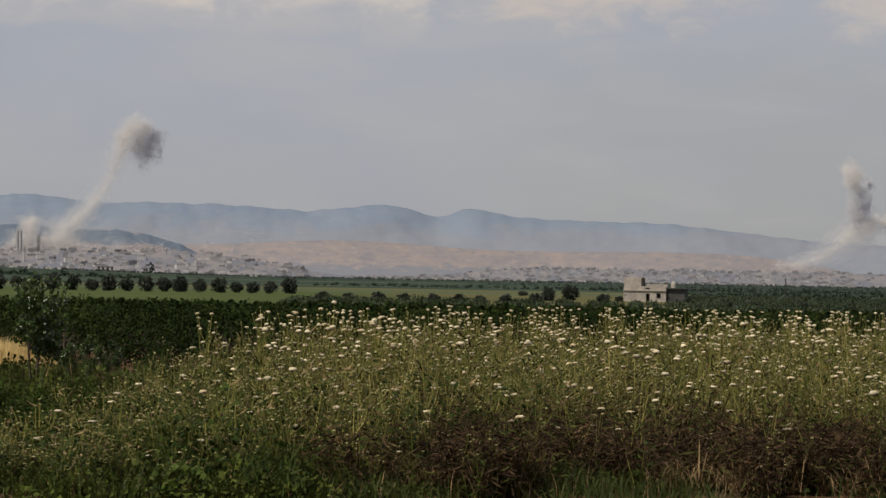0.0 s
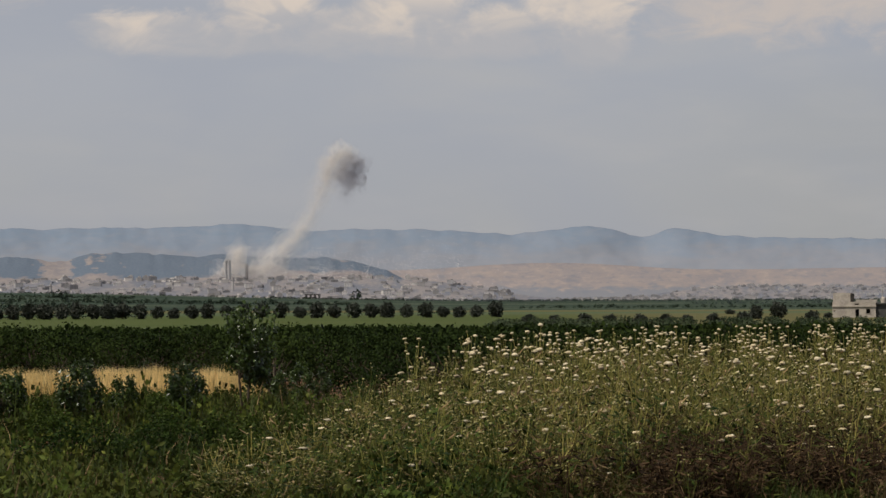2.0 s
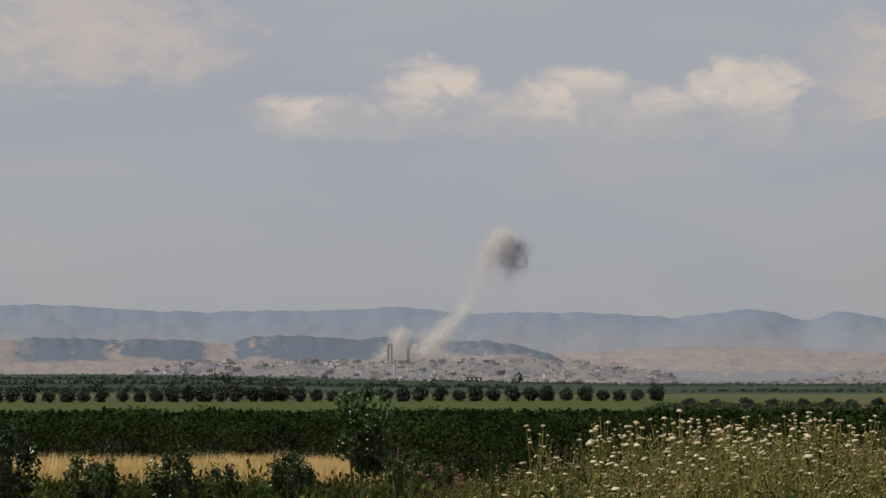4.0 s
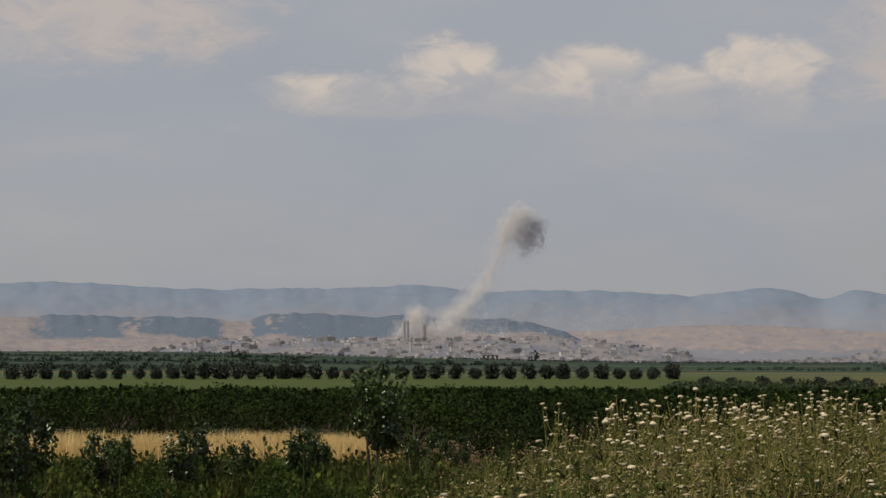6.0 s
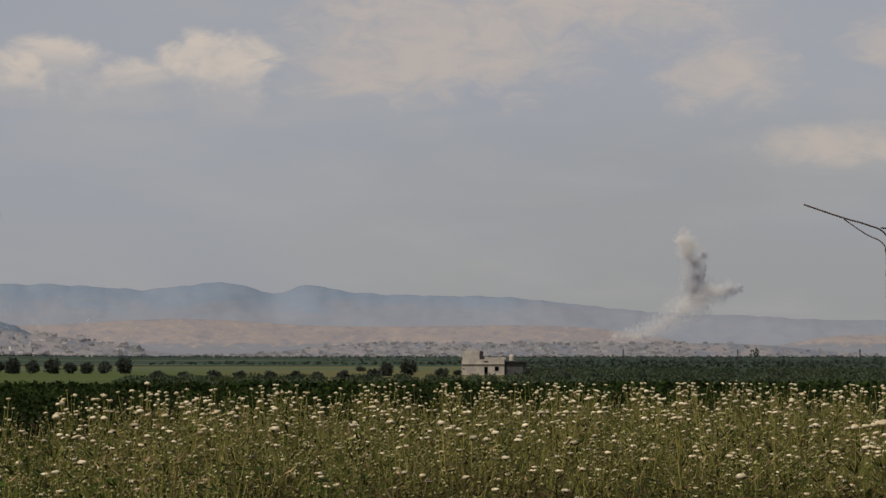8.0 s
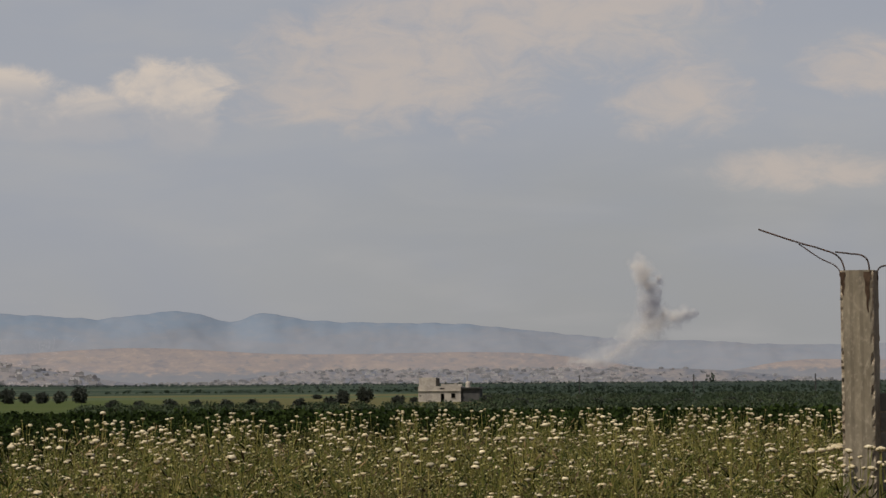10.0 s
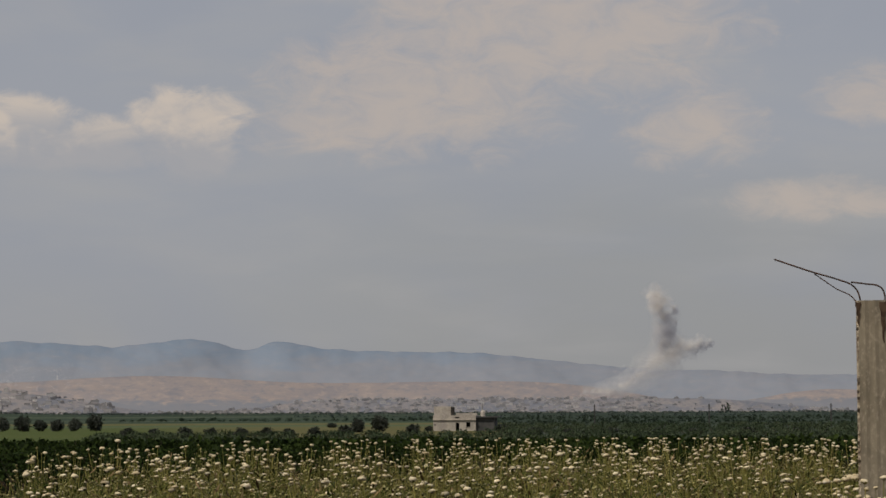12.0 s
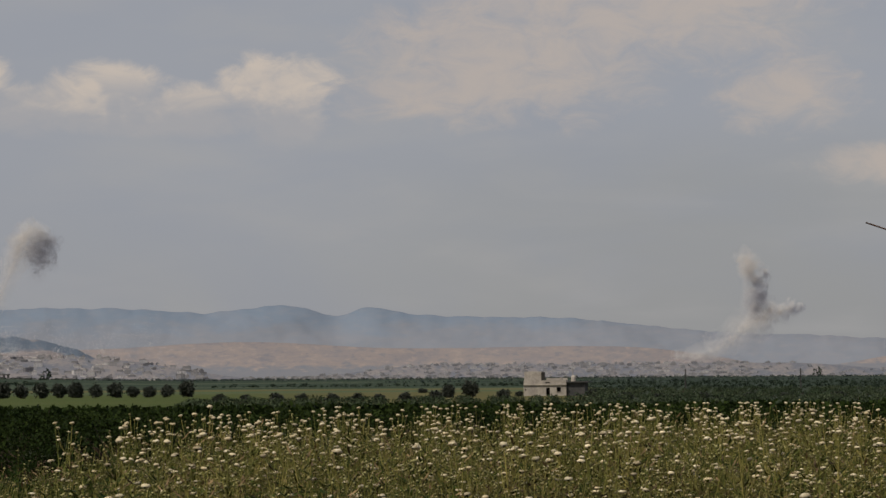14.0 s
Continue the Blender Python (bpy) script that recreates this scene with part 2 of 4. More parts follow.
TOWN_WIN = material("town_windows", [(0.27, 0.27, 0.285), (0.31, 0.31, 0.32)], 0.1, 0.6, 0.2)
SMOKE = material("smoke_pale", [(0.93, 0.9, 0.86), (0.86, 0.83, 0.8)], 0.02, 1.0, 0.0, translucent=0.5)
SMOKE_SHADED = material("smoke_shaded", [(0.49, 0.495, 0.55), (0.6, 0.595, 0.63)], 0.02, 1.0, 0.0, translucent=0.5)
POLE = material("pole_wood", [(0.05, 0.047, 0.045), (0.075, 0.07, 0.065)], 1.0, 0.9, 0.2)


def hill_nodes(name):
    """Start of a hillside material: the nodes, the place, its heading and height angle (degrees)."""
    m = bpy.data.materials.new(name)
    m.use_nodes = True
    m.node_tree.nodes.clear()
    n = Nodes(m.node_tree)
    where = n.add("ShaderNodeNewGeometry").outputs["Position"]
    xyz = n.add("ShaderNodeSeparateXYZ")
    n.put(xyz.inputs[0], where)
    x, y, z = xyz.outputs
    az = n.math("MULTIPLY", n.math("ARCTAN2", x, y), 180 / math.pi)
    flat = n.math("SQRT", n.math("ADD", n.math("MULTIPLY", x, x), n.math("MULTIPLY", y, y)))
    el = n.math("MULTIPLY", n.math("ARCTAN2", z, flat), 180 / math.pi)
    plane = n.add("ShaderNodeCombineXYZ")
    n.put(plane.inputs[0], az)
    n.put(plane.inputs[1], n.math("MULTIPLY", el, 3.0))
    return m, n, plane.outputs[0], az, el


def hill_end(m, n, colour):
    p = n.add("ShaderNodeBsdfDiffuse")
    n.put(p.inputs[0], colour)
    n.put(n.add("ShaderNodeOutputMaterial").inputs[0], p.outputs[0])
    return m


def ridge_material():
    """Mountain scrub with the blue of haze in its base colours, and dry clearings on its lower slopes."""
    m, n, plane, az, el = hill_nodes("far_ridge")
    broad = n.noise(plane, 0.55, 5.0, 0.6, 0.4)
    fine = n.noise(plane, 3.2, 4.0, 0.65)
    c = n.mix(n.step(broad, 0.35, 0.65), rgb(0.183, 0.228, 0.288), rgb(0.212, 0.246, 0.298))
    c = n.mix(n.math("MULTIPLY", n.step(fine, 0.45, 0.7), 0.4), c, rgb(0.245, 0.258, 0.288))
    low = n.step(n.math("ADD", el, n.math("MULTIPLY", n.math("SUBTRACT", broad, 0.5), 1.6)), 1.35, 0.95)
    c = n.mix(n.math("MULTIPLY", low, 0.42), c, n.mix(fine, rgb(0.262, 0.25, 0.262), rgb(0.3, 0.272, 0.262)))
    return hill_end(m, n, c)


def slopes_material():
    """Bare ploughed and stubble fields, darker scrub in strips between them; haze is blended into every tone."""
    m, n, plane, az, el = hill_nodes("dry_slopes")
    broad = n.noise(plane, 0.8, 5.0, 0.6, 0.5)
    fine = n.noise(plane, 3.6, 5.0, 0.65, 0.3)
    tiny = n.noise(plane, 13.0, 3.0, 0.6)
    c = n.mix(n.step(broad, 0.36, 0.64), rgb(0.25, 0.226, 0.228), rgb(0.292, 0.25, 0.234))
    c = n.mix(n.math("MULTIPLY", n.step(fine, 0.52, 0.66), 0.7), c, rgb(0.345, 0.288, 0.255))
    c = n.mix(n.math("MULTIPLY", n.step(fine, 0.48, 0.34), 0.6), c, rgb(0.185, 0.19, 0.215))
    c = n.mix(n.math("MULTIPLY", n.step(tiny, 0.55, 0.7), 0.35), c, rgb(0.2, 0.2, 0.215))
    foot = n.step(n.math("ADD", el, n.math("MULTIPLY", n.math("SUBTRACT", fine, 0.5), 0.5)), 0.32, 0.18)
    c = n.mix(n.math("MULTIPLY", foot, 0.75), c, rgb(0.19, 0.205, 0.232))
    return hill_end(m, n, c)


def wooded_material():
    """Pine woods in broad patches with dry fields above, between and below them. Both colours hold the blue-grey of
    haze.
    """
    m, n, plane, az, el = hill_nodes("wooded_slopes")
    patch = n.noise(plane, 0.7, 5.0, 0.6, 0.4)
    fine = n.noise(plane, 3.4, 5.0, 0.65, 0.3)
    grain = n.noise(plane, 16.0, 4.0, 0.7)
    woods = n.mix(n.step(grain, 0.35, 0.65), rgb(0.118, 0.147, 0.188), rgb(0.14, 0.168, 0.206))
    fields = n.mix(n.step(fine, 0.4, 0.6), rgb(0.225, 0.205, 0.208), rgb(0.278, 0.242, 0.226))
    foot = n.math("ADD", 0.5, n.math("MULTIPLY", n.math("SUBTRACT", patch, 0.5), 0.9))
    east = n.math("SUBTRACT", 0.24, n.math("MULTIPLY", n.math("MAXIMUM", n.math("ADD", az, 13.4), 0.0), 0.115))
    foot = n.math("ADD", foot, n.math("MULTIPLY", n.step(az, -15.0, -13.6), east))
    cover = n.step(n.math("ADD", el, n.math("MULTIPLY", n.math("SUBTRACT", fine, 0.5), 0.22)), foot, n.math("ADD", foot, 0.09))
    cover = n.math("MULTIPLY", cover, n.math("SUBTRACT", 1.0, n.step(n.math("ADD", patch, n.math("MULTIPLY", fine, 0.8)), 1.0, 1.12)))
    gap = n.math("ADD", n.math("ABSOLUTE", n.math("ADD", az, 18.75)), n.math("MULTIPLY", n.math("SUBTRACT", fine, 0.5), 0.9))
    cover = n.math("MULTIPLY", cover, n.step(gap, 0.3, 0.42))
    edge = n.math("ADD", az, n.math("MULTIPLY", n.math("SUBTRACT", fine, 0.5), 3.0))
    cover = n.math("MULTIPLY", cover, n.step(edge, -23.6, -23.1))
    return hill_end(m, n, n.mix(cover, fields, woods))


def town_ground_material():
    """Grey lanes, yards and dry earth between far houses, with some haze in the colours."""
    m, n, plane, az, el = hill_nodes("town_ground")
    broad = n.noise(plane, 1.4, 5.0, 0.6, 0.4)
    fine = n.noise(plane, 9.0, 4.0, 0.65)
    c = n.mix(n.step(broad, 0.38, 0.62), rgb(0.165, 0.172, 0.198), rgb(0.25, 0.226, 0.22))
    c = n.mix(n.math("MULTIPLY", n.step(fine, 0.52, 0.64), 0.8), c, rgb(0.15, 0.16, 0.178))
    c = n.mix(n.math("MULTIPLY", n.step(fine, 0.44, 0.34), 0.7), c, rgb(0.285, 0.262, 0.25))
    return hill_end(m, n, c)


TOWN_GROUND = town_ground_material()
RIDGE = ridge_material()
SLOPES = slopes_material()
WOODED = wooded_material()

# ---- making things ----


def at(az, d, z=0.0):
    return Vector((d * math.sin(radians(az)), d * math.cos(radians(az)), z))


def smooth(t):
    t = min(1.0, max(0.0, t))
    return t * t * (3 - 2 * t)


def level(d):
    """Height of the land at a distance: a slow fall to the plain."""
    return -2.2 * (0.5 * smooth((d - 45) / 260) + 0.5 * min(1.0, max(0.0, (d - 55) / 235))) + 1.15 * smooth((d - 1100) / 1100)


def ground_at(x, y):
    d = math.hypot(x, y)
    z = level(d)
    if d > 700:
        z += 9.5 * smooth((-math.degrees(math.atan2(x, y)) - 8) / 14) * smooth((d - 700) / 1400) * (y > 0)
    if d < 400:
        z += 0.05 * noise.noise((x * 0.35, y * 0.35, 0)) * smooth((d - 4) / 8)
    return z


def link(name, data, parent=None, label=""):
    ob = new(name, data)
    if parent is not None:
        ob.parent = parent
    if label:
        ob["label"] = label
    return ob


def part(name, bm, mats, parent=None, label="", shade=False):
    me = bpy.data.meshes.new(name)
    bm.to_mesh(me)
    bm.free()
    for m in (mats if isinstance(mats, (list, tuple)) else [mats]):
        me.materials.append(m)
    if shade:
        me.polygons.foreach_set("use_smooth", [True] * len(me.polygons))
    return link(name, me, parent, label)


def raw_mesh(name, verts, tris, mats, index=None):
    """A mesh from arrays of vertices and triangles."""
    me = bpy.data.meshes.new(name)
    verts, tris = np.asarray(verts, np.float32), np.asarray(tris, np.int32)
    me.vertices.add(len(verts))
    me.vertices.foreach_set("co", verts.ravel())
    me.loops.add(tris.size)
    me.loops.foreach_set("vertex_index", tris.ravel())
    me.polygons.add(len(tris))
    me.polygons.foreach_set("loop_start", np.arange(0, tris.size, 3, dtype=np.int32))
    for m in mats:
        me.materials.append(m)
    if index is not None:
        me.polygons.foreach_set("material_index", np.asarray(index, np.int32))
    me.update(calc_edges=True)
    return me


def box(bm, x0, x1, y0, y1, z0, z1, mat=0):
    v = [bm.verts.new((x, y, z)) for z in (z0, z1) for x, y in ((x0, y0), (x1, y0), (x1, y1), (x0, y1))]
    for q in ((3, 2, 1, 0), (4, 5, 6, 7), (0, 1, 5, 4), (1, 2, 6, 5), (2, 3, 7, 6), (3, 0, 4, 7)):
        bm.faces.new([v[i] for i in q]).material_index = mat
    return v


class Shape:
    """Collects triangles of a plant."""

    def __init__(self):
        self.v, self.f, self.m = [], [], []

    def tube(self, points, r0, r1, mat, sides=3):
        base = len(self.v)
        for k, p in enumerate(points):
            r = r0 + (r1 - r0) * k / (len(points) - 1)
            for s in range(sides):
                a = 2 * math.pi * s / sides
                self.v.append((p[0] + r * math.cos(a), p[1] + r * math.sin(a), p[2]))
        for k in range(len(points) - 1):
            for s in range(sides):
                i, j = base + k * sides + s, base + k * sides + (s + 1) % sides
                self.f += [(i, j, j + sides), (i, j + sides, i + sides)]
                self.m += [mat, mat]

    def leaf(self, p, way, side, length, width, mat, fold=0.15):
        """A pointed leaf, folded along its middle."""
        p, way, side = Vector(p), Vector(way).normalized(), Vector(side).normalized()
        up = side.cross(way)
        i = len(self.v)
        mid = p + way * length * 0.5
        self.v += [tuple(p), tuple(mid + side * width / 2 + up * width * fold), tuple(p + way * length - up * length * 0.12),
                   tuple(mid - side * width / 2 + up * width * fold)]
        self.f += [(i, i + 1, i + 2), (i, i + 2, i + 3)]
        self.m += [mat, mat]

    def blade(self, p, az, length, width, lean, mat):
        """A grass blade that bows over."""
        i = len(self.v)
        dx, dy = math.cos(az), math.sin(az)
        for k, w in ((0, 1.0), (0.5, 0.8), (1.0, 0.0)):
            h = length * (math.sin(k * (1.5 - lean * 0.5)) if lean > 0.6 else k)
            o = length * lean * k * k
            q = (p[0] + dx * o, p[1] + dy * o, p[2] + h)
            if w:
                self.v += [(q[0] - dy * width * w / 2, q[1] + dx * width * w / 2, q[2]), (q[0] + dy * width * w / 2, q[1] - dx * width * w / 2, q[2])]
            else:
                self.v.append(q)
        self.f += [(i, i + 1, i + 3), (i, i + 3, i + 2), (i + 2, i + 3, i + 4)]
        self.m += [mat] * 3

    def umbel(self, p, r, tilt, mat, rays=9, dome=0.35, under=0.55):
        """A flat-topped flower head with a ragged rim, on its rays."""
        i = len(self.v)
        p = Vector(p)
        n = Vector((tilt[0], tilt[1], 1)).normalized()
        a = n.orthogonal().normalized()
        b = n.cross(a)
        self.v.append(tuple(p + n * r * dome))
        self.v.append(tuple(p - n * r * under))
        for s in range(rays):
            t = 2 * math.pi * s / rays
            rr = r * random.uniform(0.75, 1.15)
            self.v.append(tuple(p + (a * math.cos(t) + b * math.sin(t)) * rr + n * r * random.uniform(-0.15, 0.12)))
        if rays > 5:
            for s in range(rays):
                t = 2 * math.pi * s / rays
                self.v.append(tuple(p + (a * math.cos(t) + b * math.sin(t)) * r * 0.62 + n * r * dome * random.uniform(0.72, 0.95)))
        for s in range(rays):
            j, k = i + 2 + s, i + 2 + (s + 1) % rays
            if rays > 5:
                self.f += [(i, j + rays, k + rays), (j + rays, j, k), (j + rays, k, k + rays)]
                self.m += [mat] * 3
            else:
                self.f.append((i, j, k))
                self.m.append(mat)
            self.f.append((i + 1, k, j))
            self.m.append(1 if s % 2 else mat)

    def arrays(self):
        return np.array(self.v, np.float32), np.array(self.f, np.int32), np.array(self.m, np.int32)


def rand_dir():
    while True:
        v = Vector([random.uniform(-1, 1) for _ in range(3)])
        if 0.05 < v.length < 1:
            return v.normalized()


def strew(name, templates, spots, mats):
    """One mesh of many plants: spots are (template, x, y, z, turn, scale, height scale)."""
    vs, fs, ms, base = [], [], [], 0
    for k, (v, f, m) in enumerate(templates):
        mine = np.array([s[1:] for s in spots if s[0] == k], np.float32)
        if not len(mine):
            continue
        c, s = np.cos(mine[:, 3])[:, None], np.sin(mine[:, 3])[:, None]
        sc, hs = mine[:, 4][:, None], mine[:, 5][:, None]
        out = np.stack([(v[None, :, 0] * c - v[None, :, 1] * s) * sc + mine[:, 0][:, None],
                        (v[None, :, 0] * s + v[None, :, 1] * c) * sc + mine[:, 1][:, None],
                        v[None, :, 2] * sc * hs + mine[:, 2][:, None]], -1)
        count = len(mine)
        vs.append(out.reshape(-1, 3))
        fs.append((f[None] + (np.arange(count) * len(v))[:, None, None]).reshape(-1, 3) + base)
        ms.append(np.tile(m, count))
        base += count * len(v)
    return new(name, raw_mesh(name, np.concatenate(vs), np.concatenate(fs), mats, np.concatenate(ms)))


# ---- the land ----


def make_ground():
    rings = [0.0] + [3 * 1.075 ** k for k in range(104)]
    rings = [r for r in rings if r < 4950] + [4950]
    azs = [-180 + 4 * k for k in range(36)] + [-36 + 0.5 * k for k in range(112)] + [20 + 4 * k for k in range(40)]
    verts = [(0, 0, 0)]
    for r in rings[1:]:
        for az in azs:
            p = at(az, r)
            verts.append((p.x, p.y, ground_at(p.x, p.y)))
    w, faces = len(azs), []
    for j in range(w):
        faces.append((0, 1 + (j + 1) % w, 1 + j))
    for k in range(len(rings) - 2):
        for j in range(w):
            a0, b0 = 1 + k * w + j, 1 + k * w + (j + 1) % w
            faces += [(a0, b0, b0 + w), (a0, b0 + w, a0 + w)]
    me = raw_mesh("ground", verts, faces, [ground_material()])
    me.polygons.foreach_set("use_smooth", [True] * len(me.polygons))
    tagged(new("ground", me), "red earth and level green and dry fields", "ground", kind="structure")


make_ground()


def bell(x, c, w):
    return math.exp(-((x - c) / w) ** 2)


def make_hills(name, label, mat, near, far, height, az0, az1, steps, rough, rows=26, fine=0.0):
    """Hills between two distances: height(az) is the angle of the crest, which the slope reaches at the far side."""
    verts, faces = [], []
    for k in range(rows + 4):
        u = k / rows
        for j in range(steps + 1):
            az = az0 + (az1 - az0) * j / steps
            d = near + (far - near) * min(u, 1.0) + max(0, u - 1) * 400
            p = at(az, d)
            crest = far * math.tan(radians(height(az)))
            up = smooth(min(u, 1)) * 0.75 + min(u, 1) * 0.25
            if u > 1:
                up = 1 - (u - 1) * 3
            wave = noise.fractal((p.x * 0.004, p.y * 0.004, 3.1), 0.8, 2.0, 5) * rough * min(1, u * 2.5)
            z = level(near) - 2 + (crest + 4) * up + wave * (1.0 - 0.75 * smooth((u - 0.6) / 0.4))
            z += smooth((u - 0.45) / 0.5) * fine * (noise.noise((az * 2.3, d * 0.004, 1.7)) + 0.5 * noise.noise((az * 6.1, d * 0.006, 1.7)))
            verts.append((p.x, p.y, z))
    w = steps + 1
    for k in range(rows + 3):
        for j in range(steps):
            i = k * w + j
            faces += [(i, i + 1, i + 1 + w), (i, i + 1 + w, i + w)]
    me = raw_mesh(name, verts, faces, [mat])
    me.polygons.foreach_set("use_smooth", [True] * len(me.polygons))
    return tagged(new(name, me), label, "hills", kind="structure")


def ridge_height(az):
    fall = 1.60 if az < -6 else 1.60 - 0.8 * smooth((az + 6) / 14.0)
    return (fall + 0.17 * bell(az, -22.8, 2.6) + 0.15 * bell(az, -14.6, 1.0) + 0.05 * bell(az, -16.4, 1.2) - 0.1 * bell(az, -8.2, 0.9)
            + 0.07 * bell(az, -6.5, 0.75) - 0.18 * bell(az, -5.25, 0.45) + 0.07 * bell(az, -4.4, 0.5) - 0.12 * bell(az, -2.8, 1.2) + 0.05 * bell(az, 0.7, 1.2)
            + 0.05 * bell(az, 6.0, 0.8))


def slope_height(az):
    return (0.62 + 0.2 * bell(az, -7.4, 2.6) + 0.18 * bell(az, -20, 5) + 0.2 * bell(az, -25, 1.2) + 0.05 * bell(az, 0, 2.5) - 0.28 * bell(az, 5.6, 1.6)
            - 0.2 * smooth((az - 1.5) / 3) + 0.05 * bell(az, 8, 1))


def shelf(x, a0, a1, soft):
    return smooth((x - a0) / soft) * smooth((a1 - x) / soft)


def wood_height(az):
    return (0.1 + 0.88 * shelf(az, -28.0, -8.5, 3.6) + 0.1 * bell(az, -17.2, 1.6) + 0.04 * bell(az, -22.3, 1.6) - 0.14 * bell(az, -18.8, 0.6)
            - 0.3 * smooth((az + 13.5) / 4.5))


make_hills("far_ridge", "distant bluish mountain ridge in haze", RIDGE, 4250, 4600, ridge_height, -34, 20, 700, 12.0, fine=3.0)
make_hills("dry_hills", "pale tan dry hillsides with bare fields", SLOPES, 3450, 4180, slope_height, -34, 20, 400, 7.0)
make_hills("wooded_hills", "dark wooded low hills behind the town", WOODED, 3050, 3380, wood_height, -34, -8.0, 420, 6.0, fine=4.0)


def town_rise(d, az, d0, d1, top, a0, a1):
    return top * smooth((d - d0) / (d1 - d0)) * smooth((az - a0) / 3.5) * smooth((a1 - az) / 4.5)


def town_hill(name, label, d0, d1, top, a0, a1):
    verts, faces = [], []
    rows, steps = 16, 90
    for k in range(rows + 1):
        for j in range(steps + 1):
            az = a0 + (a1 - a0) * j / steps
            d = d0 + (d1 + 120 - d0) * k / rows
            p = at(az, d)
            z = level(d0) - 0.3 + town_rise(d, az, d0, d1, top, a0, a1)
            verts.append((p.x, p.y, z))
    w = steps + 1
    for k in range(rows):
        for j in range(steps):
            i = k * w + j
            faces += [(i, i + 1, i + 1 + w), (i, i + 1 + w, i + w)]
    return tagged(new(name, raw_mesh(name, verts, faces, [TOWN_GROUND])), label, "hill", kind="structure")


TOWN_A = (2380.0, 2760.0, 25.0, -22.4, -6.5)
TOWN_B = (3000.0, 3350.0, 17.5, -6.5, 9.5)
town_hill("town_hill", "low pale rise under the town", *TOWN_A)
town_hill("village_hill", "low pale rise under the farther village", *TOWN_B)

# ---- buildings ----


def house_variant(w, dpt, h, storeys, upper, stair):
    """A flat-roofed town house: walls, roof with parapet, windows."""
    root = new("town_house")
    bm = bmesh.new()
    box(bm, -w / 2, w / 2, 0, dpt, -4, h)
    if upper:
        box(bm, -w / 2 + upper, w * 0.3, dpt * 0.25, dpt, h, h + 2.9)
    part("wall", bm, TOWN, root)
    bm = bmesh.new()
    for x0, x1, y0, y1 in ((-w / 2 - 0.2, w / 2 + 0.2, -0.2, 0.2), (-w / 2 - 0.2, w / 2 + 0.2, dpt - 0.2, dpt + 0.2),
                           (-w / 2 - 0.2, -w / 2 + 0.2, 0.2, dpt - 0.2), (w / 2 - 0.2, w / 2 + 0.2, 0.2, dpt - 0.2)):
        box(bm, x0, x1, y0, y1, h, h + 0.8)
    if stair:
        box(bm, w * 0.12, w * 0.12 + 2.6, dpt * 0.4, dpt * 0.4 + 3, h, h + 2.5)
    part("roof", bm, TOWN_ROOF, root)
    for s in range(storeys):
        n = max(2, int(w / 3.6))
        for k in range(n):
            x = -w / 2 + (k + 0.5) * w / n
            bm = bmesh.new()
            box(bm, x - 0.6, x + 0.6, -0.1, 0.1, s * 3.1 + 0.9, s * 3.1 + 2.4)
            part("window", bm, TOWN_WIN, root)
    return root


def put_towns():
    kinds = [house_variant(9, 9, 3.4, 1, 0, 0), house_variant(12, 10, 6.5, 2, 0, 1), house_variant(8, 8, 6.3, 2, 2.5, 0),
             house_variant(14, 9, 3.5, 1, 5, 0), house_variant(10, 11, 9.5, 3, 0, 1), house_variant(7, 8, 3.3, 1, 0, 1)]
    labels = ["pale flat-roofed house in the distant town", "grey block house among other town houses"]
    rng = random.Random(11)
    used = []

    def place(town, count, a0, a1, bias, group, low=1.0):
        made = 0
        while made < count:
            az = rng.uniform(a0, a1)
            u = rng.random() ** bias
            d = town[0] + 12 + u * (town[1] - town[0] - 20)
            p = at(az, d)
            if any((p.x - q[0]) ** 2 + (p.y - q[1]) ** 2 < 85 for q in used):
                made += 0.15
                continue
            used.append((p.x, p.y))
            z = level(town[0]) - 0.3 + town_rise(d, az, *town)
            k = rng.choice((0, 0, 1, 2, 3, 5, 5, 0) if low >= 1 else (0, 0, 3, 5, 5, 2))
            m = pose(p.x, p.y, z, 0, 0, rng.uniform(-16, 22) - az) @ Matrix.Diagonal((0.68, 0.68, 0.6, 1)) @ Matrix.Scale(rng.uniform(0.8, 1.15), 4)
            ob = copy_thing(kinds[k], m)
            tagged(ob, labels[k % 2], "house", group)
            made += 1

    place(TOWN_A, 335, -20.9, -8.2, 0.85, "houses of the town")
    for k in kinds:
        for o in list(k.children_recursive) + [k]:
            bpy.data.objects.remove(o)


put_towns()


